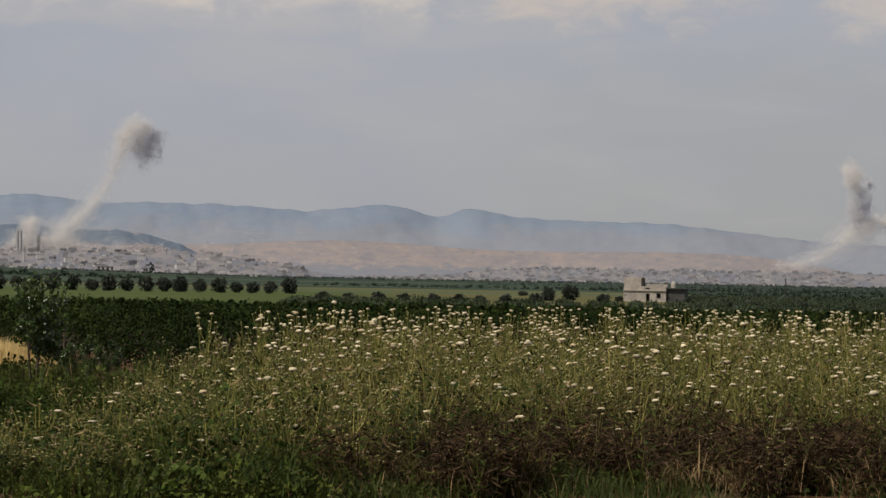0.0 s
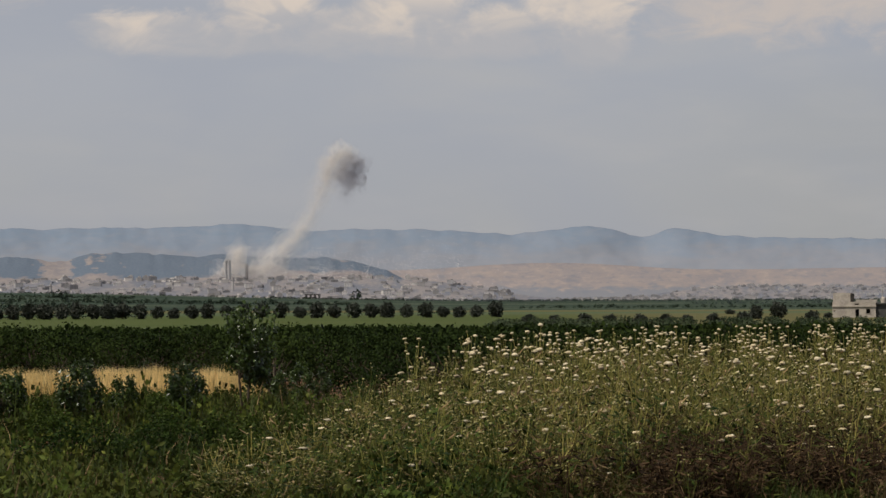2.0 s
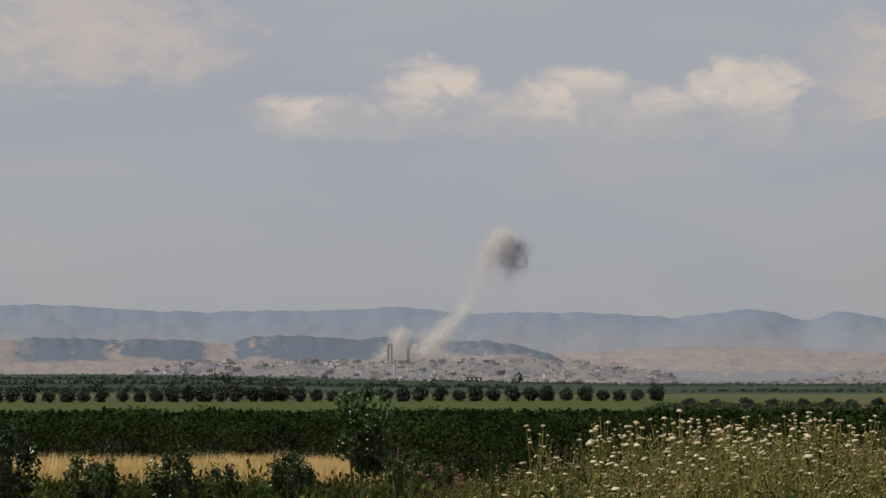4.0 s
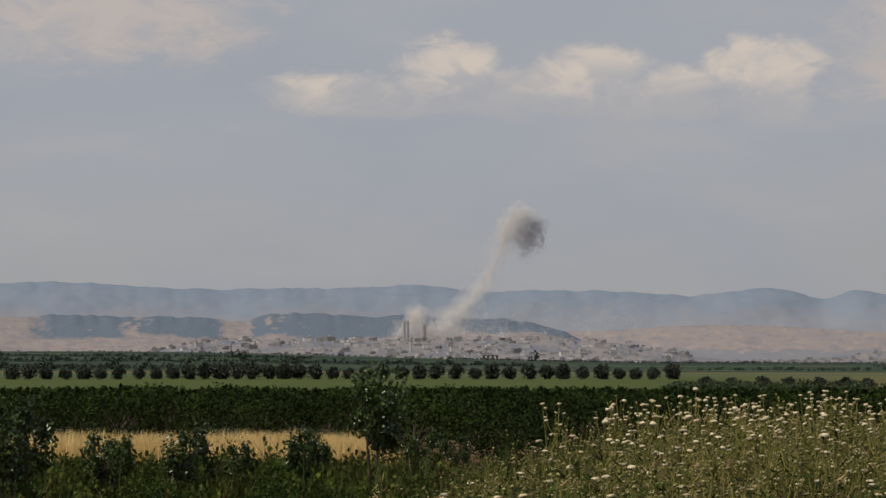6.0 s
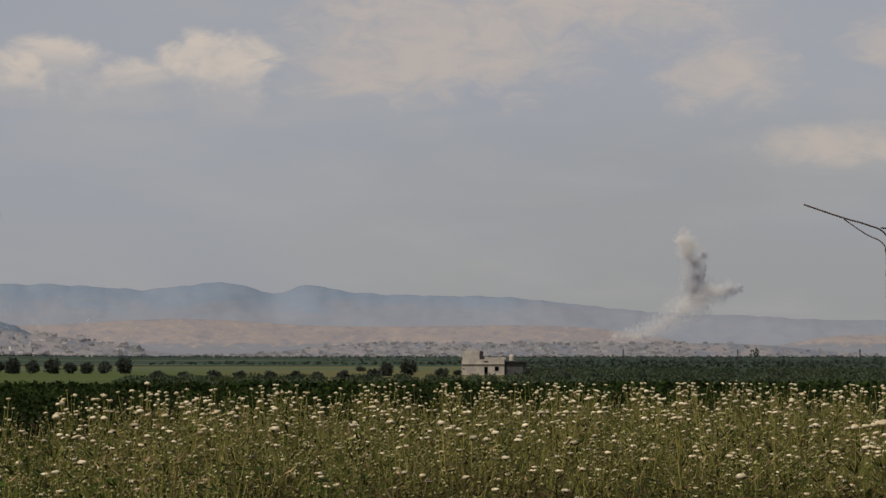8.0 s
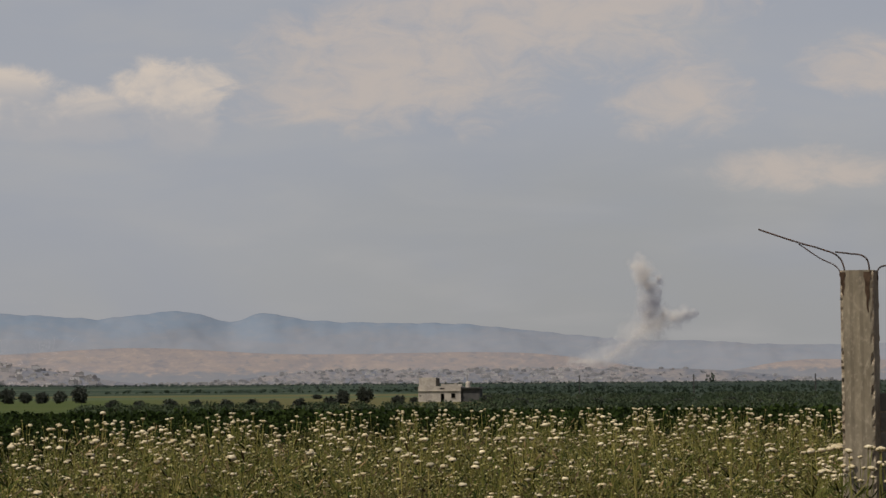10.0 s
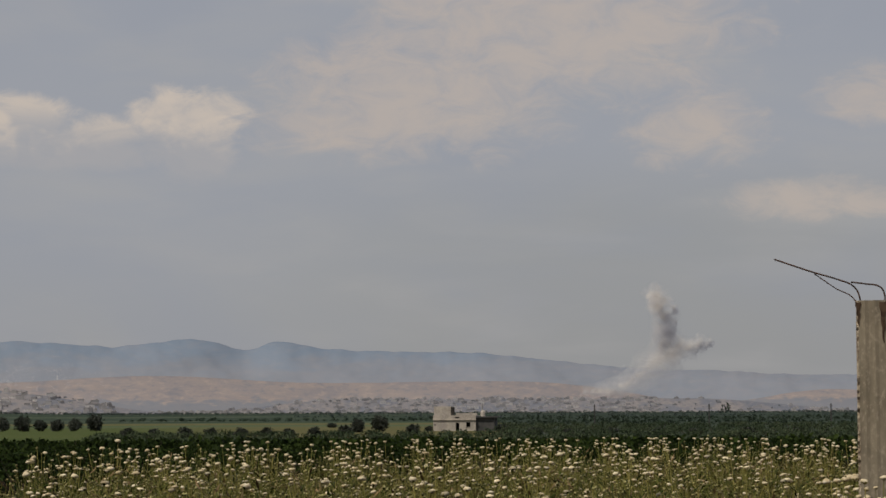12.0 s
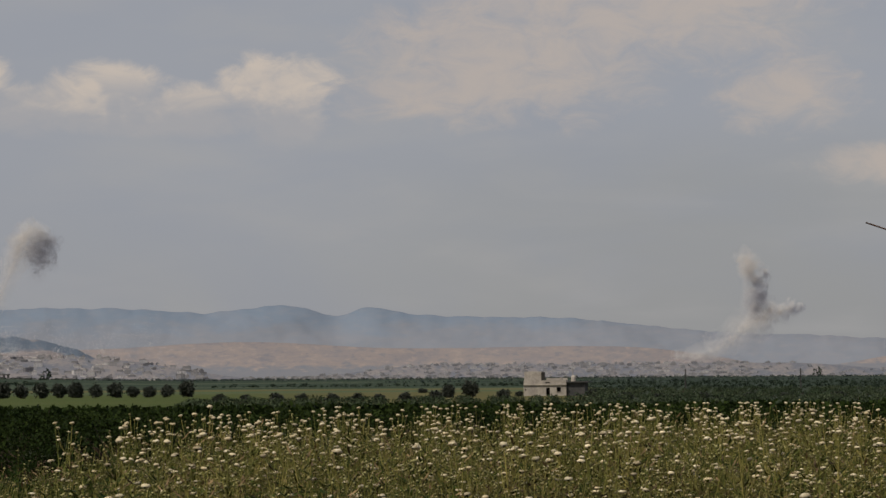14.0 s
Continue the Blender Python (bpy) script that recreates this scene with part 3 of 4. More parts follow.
def put_village():
    """The farther village: houses too small to pick apart, in one mesh."""
    rng = random.Random(12)
    bm = bmesh.new()
    for count, a0, a1, bias in ((300, -2.8, 4.4, 0.9), (90, -6.2, -2.6, 1.8), (30, 4.2, 9.0, 1.2), (60, -9.5, -5.5, 2.5)):
        for k in range(count):
            az = rng.uniform(a0, a1)
            d = TOWN_B[0] + 10 + rng.random() ** bias * (TOWN_B[1] - TOWN_B[0] - 20)
            p = at(az, d, level(TOWN_B[0]) - 0.3 + town_rise(d, az, *TOWN_B))
            w, dep, h = rng.uniform(3.5, 7.5), rng.uniform(4, 7), rng.choice((1.8, 2.0, 2.2, 3.2))
            first = len(bm.verts)
            box(bm, -w / 2, w / 2, 0, dep, -3, h)
            box(bm, -w * 0.1, w * 0.25, dep * 0.3, dep * 0.6, h, h + 0.9, 1)
            for n in range(max(1, int(w / 3.5))):
                x = -w / 2 + (n + 0.5) * 3.4
                box(bm, x - 0.55, x + 0.55, -0.1, 0.1, 0.8, 2.0, 2)
            bm.verts.ensure_lookup_table()
            m = pose(p.x, p.y, p.z, 0, 0, rng.uniform(-12, 18) - az)
            bmesh.ops.transform(bm, matrix=m, verts=bm.verts[first:])
    tagged(part("village_houses", bm, [VILLAGE, TOWN_ROOF, TOWN_WIN]), "far pale houses of a village on the slope", "houses", kind="stuff")


put_village()


def lathe(bm, cx, cy, rings, sides=10):
    loops = []
    for r, z in rings:
        loops.append([bm.verts.new((cx + r * math.cos(2 * math.pi * s / sides), cy + r * math.sin(2 * math.pi * s / sides), z)) for s in range(sides)])
    for a0, b0 in zip(loops, loops[1:]):
        for s in range(sides):
            bm.faces.new((a0[s], a0[(s + 1) % sides], b0[(s + 1) % sides], b0[s]))
    bm.faces.new(loops[-1])


def make_towers():
    def spot(az, d):
        return at(az, d, level(TOWN_A[0]) - 0.3 + town_rise(d, az, *TOWN_A))

    for az in (-14.84,):
        p = spot(az, 2700)
        root = new("silo_tower")
        root.matrix_world = Matrix.Translation(p)
        for dx in (-1.9, 1.9):
            bm = bmesh.new()
            lathe(bm, dx, 0, [(1.6, -3), (1.6, 20), (1.9, 20.2), (1.9, 21.4), (1.2, 21.6)], 12)
            part("shaft", bm, VILLAGE, root)
        bm = bmesh.new()
        box(bm, -2.4, 2.4, -1.0, 1.0, 21.6, 23.2)
        part("top_cabin", bm, TOWN, root)
        tagged(root, "twin grey concrete silo towers above the town", "tower")
    p = spot(-14.4, 2700)
    root = new("lattice_mast")
    root.matrix_world = Matrix.Translation(p)
    for dx, dy in ((-1, -1), (1, -1), (1, 1), (-1, 1)):
        bm = bmesh.new()
        box(bm, dx * 0.8 - 0.16, dx * 0.8 + 0.16, dy * 0.8 - 0.16, dy * 0.8 + 0.16, -3, 18)
        part("leg", bm, POLE, root)
    for z in range(0, 18, 4):
        bm = bmesh.new()
        box(bm, -1.0, 1.0, -1.0, 1.0, z, z + 0.3)
        part("brace", bm, POLE, root)
    tagged(root, "dark lattice mast in the town", "mast")
    for az, d, h in ((-14.72, 2560, 15.5), (-18.9, 2520, 13.0)):
        p = spot(az, d)
        root = new("minaret")
        root.matrix_world = Matrix.Translation(p)
        bm = bmesh.new()
        lathe(bm, 0, 0, [(1.5, -3), (1.3, h * 0.72)])
        part("shaft", bm, TOWN, root)
        bm = bmesh.new()
        lathe(bm, 0, 0, [(1.4, h * 0.72), (2.2, h * 0.75), (2.2, h * 0.79), (1.1, h * 0.79)])
        part("balcony", bm, TOWN, root)
        bm = bmesh.new()
        lathe(bm, 0, 0, [(1.05, h * 0.79), (1.05, h * 0.88), (0.1, h)])
        part("spire", bm, TOWN_ROOF, root)
        tagged(root, "slender white minaret among the town houses", "minaret", "minarets")
    p = at(-12.87, 2375, level(2375) - 0.4)
    root = new("unfinished_building")
    root.matrix_world = Matrix.Translation(p) @ Matrix.Scale(0.8, 4)
    bm = bmesh.new()
    box(bm, -9, 9, -4, 4, 8.5, 9.6)
    part("roof_slab", bm, SHEET, root)
    bm = bmesh.new()
    box(bm, -9, 9, -4, 4, 4.4, 5)
    part("floor_slab", bm, TOWN_ROOF, root)
    for x in (-8, -2.7, 2.7, 8):
        bm = bmesh.new()
        box(bm, x - 0.5, x + 0.5, -3.5, 3.5, -1, 8.5)
        part("column", bm, SHEET, root)
    tagged(root, "open unfinished concrete frame before the town", "building")


make_towers()


def farmhouse():
    """Half-built block house with a room on its roof and a shaded lean-to."""
    d = 510.0
    root = new("farmhouse")
    root.matrix_world = pose(*at(-0.36, d, level(d)), 0, 0, -6) @ Matrix.Scale(1.09, 4)
    x0, x1, top = -4.05, 4.05, 2.95

    def wall_with(bm, xs, y, holes, z0, z1):
        """A front wall 0.25 m thick, built up round its openings."""
        cuts = sorted({xs[0], xs[1], *[h[0] for h in holes], *[h[1] for h in holes]})
        for a0, b0 in zip(cuts, cuts[1:]):
            mid = (a0 + b0) / 2
            spans = sorted((h[2], h[3]) for h in holes if h[0] < mid < h[1])
            z = z0
            for lo, hi in spans:
                if lo > z:
                    box(bm, a0, b0, y, y + 0.25, z, lo)
                z = hi
            if z < z1:
                box(bm, a0, b0, y, y + 0.25, z, z1)

    bm = bmesh.new()
    wall_with(bm, (x0, x1), 0, [(0.25, 0.95, -0.3, 1.55), (2.25, 3.05, 0.75, 1.6), (0.1, 0.95, 2.35, 2.8), (-3.85, -3.55, 1.0, 1.3)], -0.8, top)
    box(bm, x0, x0 + 0.25, 0.25, 7, -0.8, top)
    box(bm, x1 - 0.25, x1, 0.25, 7, -0.8, top)
    box(bm, x0, x1, 7, 7.25, -0.8, top)
    wall = part("wall", bm, PLASTER, root)
    for lo, hi, z0, z1 in ((2.25, 3.05, 0.75, 1.6), (0.25, 0.95, -0.3, 1.55)):
        bm = bmesh.new()
        box(bm, lo, lo + 0.07, 0.08, 0.16, z0, z1)
        box(bm, hi - 0.07, hi, 0.08, 0.16, z0, z1)
        box(bm, lo + 0.07, hi - 0.07, 0.08, 0.16, z1 - 0.07, z1)
        part("frame", bm, SHEET, wall)
    bm = bmesh.new()
    box(bm, 2.1, 3.2, -0.08, 0.0, 0.66, 0.745)
    part("window_sill", bm, PLASTER, wall)
    bm = bmesh.new()
    box(bm, x0 + 0.25, x1 - 0.25, 0.25, 7, 2.45, 2.6)
    box(bm, x0 + 0.25, x1 - 0.25, 1.6, 1.7, -0.5, 2.45)
    part("room", bm, ROOM_DARK, root)
    bm = bmesh.new()
    box(bm, x0 - 0.1, x1 + 0.1, -0.22, 0.0, 2.02, 2.16)
    part("string_course", bm, PLASTER, root)
    bm = bmesh.new()
    box(bm, x0 + 0.05, -0.75, 0.9, 5, top, 4.62)
    part("roof_room", bm, PLASTER, root)
    bm = bmesh.new()
    box(bm, -0.74, -0.1, 0.7, 1.4, top, 4.5)
    part("chimney", bm, ROOM_DARK, root, "dark chimney stub")
    bm = bmesh.new()
    box(bm, -0.05, 4.0, 3.2, 3.4, top, 3.35)
    part("parapet", bm, PLASTER, root)
    bm = bmesh.new()
    box(bm, 2.7, 3.2, 1.2, 1.8, top, 3.55)
    part("roof_stub", bm, PLASTER, root)
    # the lean-to's shade is carried by its near-black colour
    bm = bmesh.new()
    box(bm, 4.06, 7.6, 0.6, 6.5, -0.8, 2.5)
    part("annex", bm, SHEET, root, "dark shaded lean-to")
    bm = bmesh.new()
    box(bm, 4.06, 8.4, 0.1, 6.8, 2.5, 2.72)
    part("awning", bm, SHEET, root)
    bm = bmesh.new()
    lathe(bm, 5.1, 2.0, [(0.13, 2.7), (0.1, 5.3)], 6)
    box(bm, 4.6, 5.6, 1.97, 2.03, 4.6, 4.66)
    box(bm, 4.75, 5.45, 1.97, 2.03, 4.95, 5.0)
    part("antenna", bm, TOWN_ROOF, root)
    bm = bmesh.new()
    lathe(bm, 5.3, 1.6, [(0.5, 2.72), (0.45, 3.6), (0.2, 3.9)], 9)
    part("water_tank", bm, PLASTER, root)
    tagged(root, "half-built pale block farmhouse with a dark lean-to", "house")


farmhouse()


def power_poles():
    root = new("power_pole")
    bm = bmesh.new()
    lathe(bm, 0, 0, [(0.2, -1), (0.14, 6.4)], 8)
    part("pole", bm, POLE, root)
    bm = bmesh.new()
    box(bm, -0.4, 0.4, -0.05, 0.05, 5.9, 6.0)
    arm = part("crossarm", bm, POLE, root)
    for x in (-0.35, 0.0, 0.35):
        bm = bmesh.new()
        lathe(bm, x, 0, [(0.04, 6.0), (0.05, 6.08), (0.02, 6.15)] if x else [(0.05, 6.4), (0.06, 6.5), (0.02, 6.6)], 6)
        part("insulator", bm, TOWN_WIN, arm)
    tagged(root, "dark wooden power pole in the fields", "pole", "power poles")
    for az, d in ((5.53, 600), (8.31, 600)):
        copy_thing(root, pose(*at(az, d, level(d) - 0.9), 0, 0, -az + 20))
    root.matrix_world = pose(*at(2.89, 600, level(600) - 0.9), 0, 0, 17)


power_poles()

# ---- smoke ----


def smoke(name, label, d, blobs, seed, grain):
    """A column of smoke of many small flakes, thinning out to its edges. Blobs: heading, height angle, radius in
    metres, flakes, share in the shaded colour, softness.
    """
    rng = np.random.default_rng(seed)
    vs, ms = [], []
    for az, el, r, count, dark, soft in blobs:
        count = int(count * 6)
        c = at(az, d, EYE + d * math.tan(radians(el)))
        p = rng.normal(size=(count, 3))
        p /= np.linalg.norm(p, axis=1)[:, None]
        rad = rng.random(count) ** (0.45 + 0.5 * soft)
        p *= rad[:, None] * r
        lump = np.array([noise.noise((float(q[0] + c.x) * 1.6 / r, float(q[1]) * 1.6 / r, float(q[2] + c.z) * 1.6 / r))
                         + 0.4 * noise.noise((float(q[0] + c.x) * 0.19, float(q[1]) * 0.19, float(q[2] + c.z) * 0.19)) for q in p])
        p *= np.clip(1 + 0.75 * lump, 0.2, 1.8)[:, None]
        keep = rng.random(count) < np.clip(0.75 + lump * 1.6, 0.1, 1)
        p = p[keep]
        # shade painted in: flakes low and right in a blob get the darker colour
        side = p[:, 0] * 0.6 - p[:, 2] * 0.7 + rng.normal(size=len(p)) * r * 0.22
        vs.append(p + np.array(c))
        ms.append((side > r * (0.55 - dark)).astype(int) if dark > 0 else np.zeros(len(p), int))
    p, m = np.concatenate(vs), np.concatenate(ms)
    a = rng.normal(size=(len(p), 3, 3)) * grain
    verts = (p[:, None, :] + a).reshape(-1, 3)
    tris = np.arange(len(verts)).reshape(-1, 3)
    ob = new(name, raw_mesh(name, verts, tris, [SMOKE, SMOKE_SHADED], m))
    return tagged(ob, label, "smoke", kind="stuff")


def column(points, steps):
    """Blobs along a bent column."""
    out = []
    for (a0, b0) in zip(points, points[1:]):
        for k in range(steps):
            u = k / steps
            out.append(tuple(x + (y - x) * u for x, y in zip(a0, b0)))
    return [(az, el, r, int(c), dk, s) for az, el, r, c, dk, s in out]


smoke("smoke_column", "tall pale smoke column leaning over the town", 2760,
      column([(-14.05, 0.6, 16, 1500, 0, 0.4), (-13.75, 0.98, 18, 1500, 0, 0.4), (-13.35, 1.35, 16, 1100, 0, 0.5), (-13.05, 1.7, 14, 560, 0, 0.6),
              (-12.82, 2.1, 15, 330, 0, 0.8), (-12.66, 2.5, 18, 480, 0.0, 0.8), (-12.5, 2.85, 20, 1100, 0.0, 0.6)], 4)
      + [(-12.15, 2.98, 24, 8000, 0.65, 0.3), (-11.95, 2.86, 19, 5000, 0.8, 0.4), (-12.42, 3.2, 17, 3800, 0.0, 0.4), (-12.2, 3.36, 14, 2800, 0.1, 0.5),
         (-11.83, 3.14, 14, 3000, 0.7, 0.4), (-12.52, 2.92, 13, 1500, 0.0, 0.6), (-11.98, 3.3, 11, 1700, 0.3, 0.5), (-12.1, 2.42, 14, 260, 1.0, 0.9)], 3, 0.2)
smoke("smoke_puff", "small white smoke puff above the town", 2750,
      column([(-14.7, 0.6, 10, 900, 0, 0.5), (-14.62, 0.95, 12, 1300, 0, 0.4), (-14.58, 1.18, 13, 1500, 0, 0.4)], 3)
      + [(-14.3, 0.66, 20, 4600, 0, 0.8), (-14.95, 0.62, 15, 2300, 0, 0.9), (-13.5, 0.62, 22, 2200, 0, 1.0), (-12.9, 0.72, 26, 1000, 0, 1.0), (-12.6, 0.6, 30, 700, 0, 1.0),
         (-11.6, 0.62, 36, 520, 0, 1.0), (-10.6, 0.66, 42, 480, 0, 1.0), (-9.5, 0.75, 50, 420, 0, 1.0)], 4, 0.2)
smoke("smoke_plume", "ragged grey smoke plume above the farther village", 3340,
      column([(2.7, 0.4, 10, 260, 0, 0.9), (3.2, 0.42, 16, 650, 0, 0.8), (3.65, 0.58, 22, 850, 0, 0.9), (4.05, 0.88, 23, 800, 0, 0.9), (4.42, 1.2, 26, 1800, 0, 0.6),
              (4.85, 1.28, 19, 1700, 0.1, 0.6)], 3)
      + [(4.32, 2.6, 17, 4200, 0, 0.4), (4.42, 2.36, 16, 3600, 0.15, 0.5), (4.5, 2.1, 15, 3000, 0.5, 0.5), (4.6, 1.78, 20, 6500, 0.95, 0.4), (4.52, 1.5, 17, 3000, 0.5, 0.5),
         (5.32, 1.47, 13, 2000, 0.5, 0.6), (5.08, 1.4, 15, 2000, 0.3, 0.6), (4.85, 1.45, 16, 1800, 0.3, 0.6), (4.75, 2.3, 9, 700, 0.6, 0.7), (5.55, 1.5, 8, 500, 0.7, 0.8)], 5, 0.25)

# ---- trees ----


def crown(sh, centre, rx, rz, leaves, size, mat, clumps=9, seed=0, flat=0.0, tight=1.0):
    """Leaves in uneven clumps round twigs."""
    rng = random.Random(seed)
    centre = Vector(centre)
    heads = []
    for k in range(clumps):
        v = rand_dir()
        heads.append((centre + Vector((v.x * rx * 0.72, v.y * rx * 0.72, v.z * rz * 0.72)), rng.uniform(0.35, 0.62) * tight))
    for k in range(leaves):
        c, r = heads[k % clumps]
        v = rand_dir() * (random.random() ** 0.5)
        p = c + Vector((v.x * rx * r, v.y * rx * r, v.z * rz * r))
        w = (rand_dir() + Vector((0, 0, -0.35 + flat))).normalized()
        s = w.cross(rand_dir())
        if s.length < 0.05:
            s = w.orthogonal()
        sh.leaf(p, w, s, size * random.uniform(0.7, 1.3), size * random.uniform(0.55, 0.85), mat)
    return heads


def tree_meshes(name, height, rx, leaves, size, leaf_mat, clumps, trunk_r, seed, low=0.3, stems=1, tight=1.0):
    """Returns (trunk mesh, crown mesh): a tapered trunk with limbs, and a leafy crown."""
    random.seed(seed)
    wood, green = Shape(), Shape()
    rz = height * (1 - low) / 2
    heads = crown(green, (0, 0, height * low + rz), rx, rz, leaves, size, 0, clumps, seed, 0.0, tight)
    for s in range(stems):
        ox, oy = random.uniform(-1, 1) * trunk_r * 4 * (stems > 1), random.uniform(-1, 1) * trunk_r * 4 * (stems > 1)
        fork = Vector((ox * 2 + random.uniform(-0.1, 0.1) * rx, oy * 2 + random.uniform(-0.1, 0.1) * rx, height * (low + 0.1)))
        wood.tube([(ox, oy, -0.15), (ox * 1.4, oy * 1.4, fork.z * 0.5), tuple(fork)], trunk_r, trunk_r * 0.7, 0, 6)
        for h, r in heads[s::stems]:
            wood.tube([tuple(fork), tuple(fork.lerp(h, 0.55) + Vector((0, 0, 0.04 * height))), tuple(h)], trunk_r * 0.5, trunk_r * 0.12, 0, 4)
    v, f, m = wood.arrays()
    limbs = []
    if stems > 1:
        # each stem and limb is a tube of its own
        firsts, k = [], 0
        for s in range(stems):
            firsts.append((k, 18, 24))
            k += 18
            for h, r in heads[s::stems]:
                firsts.append((k, 12, 16))
                k += 12
        g = 0
        for first, nv, nf in firsts:
            limbs.append(raw_mesh("limb", v[first:first + nv], f[g:g + nf] - first, [BARK]))
            g += nf
        trunk = limbs.pop(0)
    else:
        trunk = raw_mesh("trunk", v, f, [BARK])
    v2, f2, m2 = green.arrays()
    return trunk, raw_mesh("crown", v2, f2, [leaf_mat]), (v, f, m, v2, f2, m2), limbs


def tree(name, meshes, m, label, category, group):
    root = new(name)
    root.matrix_world = m
    link("trunk", meshes[0], root)
    link("crown", meshes[1], root)
    for limb in meshes[3]:
        link("limb", limb, root)
    return tagged(root, label, category, group)


def plant_trees():
    rng = random.Random(5)
    # saplings in rough rows before the barley
    kinds = [tree_meshes("s", 1.35, 0.31, 1300, 0.06, LEAF_SAPLING, 17, 0.02, 20 + k, 0.24, 2, 0.8) for k in range(4)]
    big = tree_meshes("s", 1.75, 0.5, 2700, 0.066, LEAF_SAPLING, 24, 0.028, 31, 0.26, 2, 0.75)
    shrubs = [tree_meshes("b", 1.35, 0.45, 620, 0.07, GREEN_LEAF, 12, 0.02, 35 + k, 0.1, 2) for k in range(4)]
    label = "low leafy dark-green sapling in red earth"
    for az, d, s, k in ((-15.45, 39.5, 1.28, 9),):
        tree("sapling", big, pose(*at(az, d, ground_at(*at(az, d).xy)), 0, 0, 40) @ Matrix.Diagonal((1.05, 1.05, s, 1)), "taller leafy sapling with a bare forked stem", "sapling", "saplings")
    spots = [(-14.6, 41.5, 0.62, 1), (-14.1, 42, 0.66, 2), (-13.6, 44, 0.6, 3), (-17.2, 37, 0.86, 0), (-16.9, 38.5, 0.7, 2), (-18.7, 36.5, 0.68, 1),
             (-19.65, 36.5, 0.8, 2), (-20.05, 35.5, 0.84, 3), (-21.45, 37, 0.74, 1), (-21.8, 36, 0.86, 0), (-23.5, 34.5, 1.08, 2), (-24.0, 33, 1.2, 3),
             (-24.7, 33.5, 1.12, 0), (-25.6, 36, 1.1, 1), (-26.6, 35, 1.1, 2)]
    for az, d, s, k in spots:
        p = at(az, d)
        tree("sapling", kinds[k], pose(p.x, p.y, ground_at(p.x, p.y), 0, 0, rng.uniform(0, 360)) @ Matrix.Scale(s * 1.12, 4), label, "sapling", "saplings")
    # low bushes among the weeds
    for n in range(70):
        az = rng.uniform(-16.5, -3.5) if n < 26 else rng.uniform(-25.5, -14.5) if n < 48 else rng.uniform(-14.8, -10.5)
        d = rng.uniform(22.5, min(31.0, 27 + (az + 17))) if n < 26 else rng.uniform(27.0, 36.0) if n < 48 else rng.uniform(34.0, 47.0)
        p = at(az, d)
        s = rng.uniform(0.3, 0.62)
        tree("low_bush", shrubs[n % 4], pose(p.x, p.y, ground_at(p.x, p.y) - 0.08, 0, 0, rng.uniform(0, 360)) @ Matrix.Diagonal((s * 1.25, s * 1.25, s, 1)),
             "low dark-green bush among weeds", "bush", "low bushes")
    # dark orchard behind the barley
    near = [tree_meshes("o", 1.42, 1.0, 820, 0.095, LEAF_DARK, 17, 0.05, 40 + k, 0.12) for k in range(4)]
    rows, d = [], 61.0
    while d < 620:
        az = -27.0 if d < 232 else -8.6 if d < 410 else 0.75
        while az < 12.5:
            if not (az > -9 and d < 66 + 6 * (az + 9) / 9):
                rows.append((d + rng.uniform(-0.8, 0.8), az + rng.uniform(-0.2, 0.2)))
            az += math.degrees((1.9 if d < 110 else 2.6) / d) * rng.uniform(0.85, 1.2)
        d *= 1.058
    for d in (49.0, 52.0, 55.0, 58.0):
        az = -14.7
        while az < -8.2 - (58 - d) * 0.2:
            rows.append((d, az))
            az += math.degrees(1.8 / d) * rng.uniform(0.85, 1.2)
    things = 0
    rest = []
    rows.sort()
    for d, az in rows:
        p = at(az, d)
        z = ground_at(p.x, p.y)
        s = rng.uniform(0.82, 1.08)
        if things < 290 and d < 90:
            things += 1
            tree("orchard_tree", near[things % 4], pose(p.x, p.y, z, 0, 0, rng.uniform(0, 360)) @ Matrix.Scale(s, 4),
                 "low dense dark-green orchard tree", "tree", "orchard trees")
        else:
            rest.append((rng.randrange(3), p.x, p.y, z, rng.uniform(0, 6.28), s, rng.uniform(0.88, 1.05)))
    far_kinds = []
    for k in range(3):
        t = tree_meshes("o", 1.4, 1.15, 100, 0.3, LEAF_DARK, 12, 0.06, 50 + k, 0.1)[2]
        far_kinds.append((np.concatenate([t[0], t[3]]), np.concatenate([t[1], t[4] + len(t[0])]), np.concatenate([t[2] + 1, t[5]])))
    # same trees in two leaf colours, the far ones with haze mixed in
    for name, lo, hi, leaf, label in (("orchard_rows", 0, 232, LEAF_DARK, "rows of low dark orchard trees"), ("far_orchard", 232, 900, LEAF_MID_HAZE, "hazier rows of orchard trees farther off")):
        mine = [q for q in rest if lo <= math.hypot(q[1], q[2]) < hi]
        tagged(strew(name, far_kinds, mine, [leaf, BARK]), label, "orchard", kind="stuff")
    # olive row on the bright field
    olives = [tree_meshes("v", 3.2, 1.55, 1000, 0.48, LEAF_OLIVE, 26, 0.2, 60 + k, 0.0) for k in range(4)]
    az, n = -25.6, 0
    while az < -8.3:
        d = 535 + rng.uniform(-4, 4) + (az + 25) * 0.8
        s = rng.uniform(0.82, 1.08) * (1.18 if -20.2 < az < -17 else 1.0)
        p = at(az, d)
        tree("olive_tree", olives[n % 4], pose(p.x, p.y, level(d), 0, 0, rng.uniform(0, 360)) @ Matrix.Diagonal((s, s, s * rng.uniform(0.88, 1.05), 1)),
             "round dark olive tree on green grass", "olive tree", "row of olive trees")
        az += rng.choice((0.38, 0.42, 0.46, 0.4)) * (0.88 if -20.2 < az < -17 else 1.0)
        n += 1
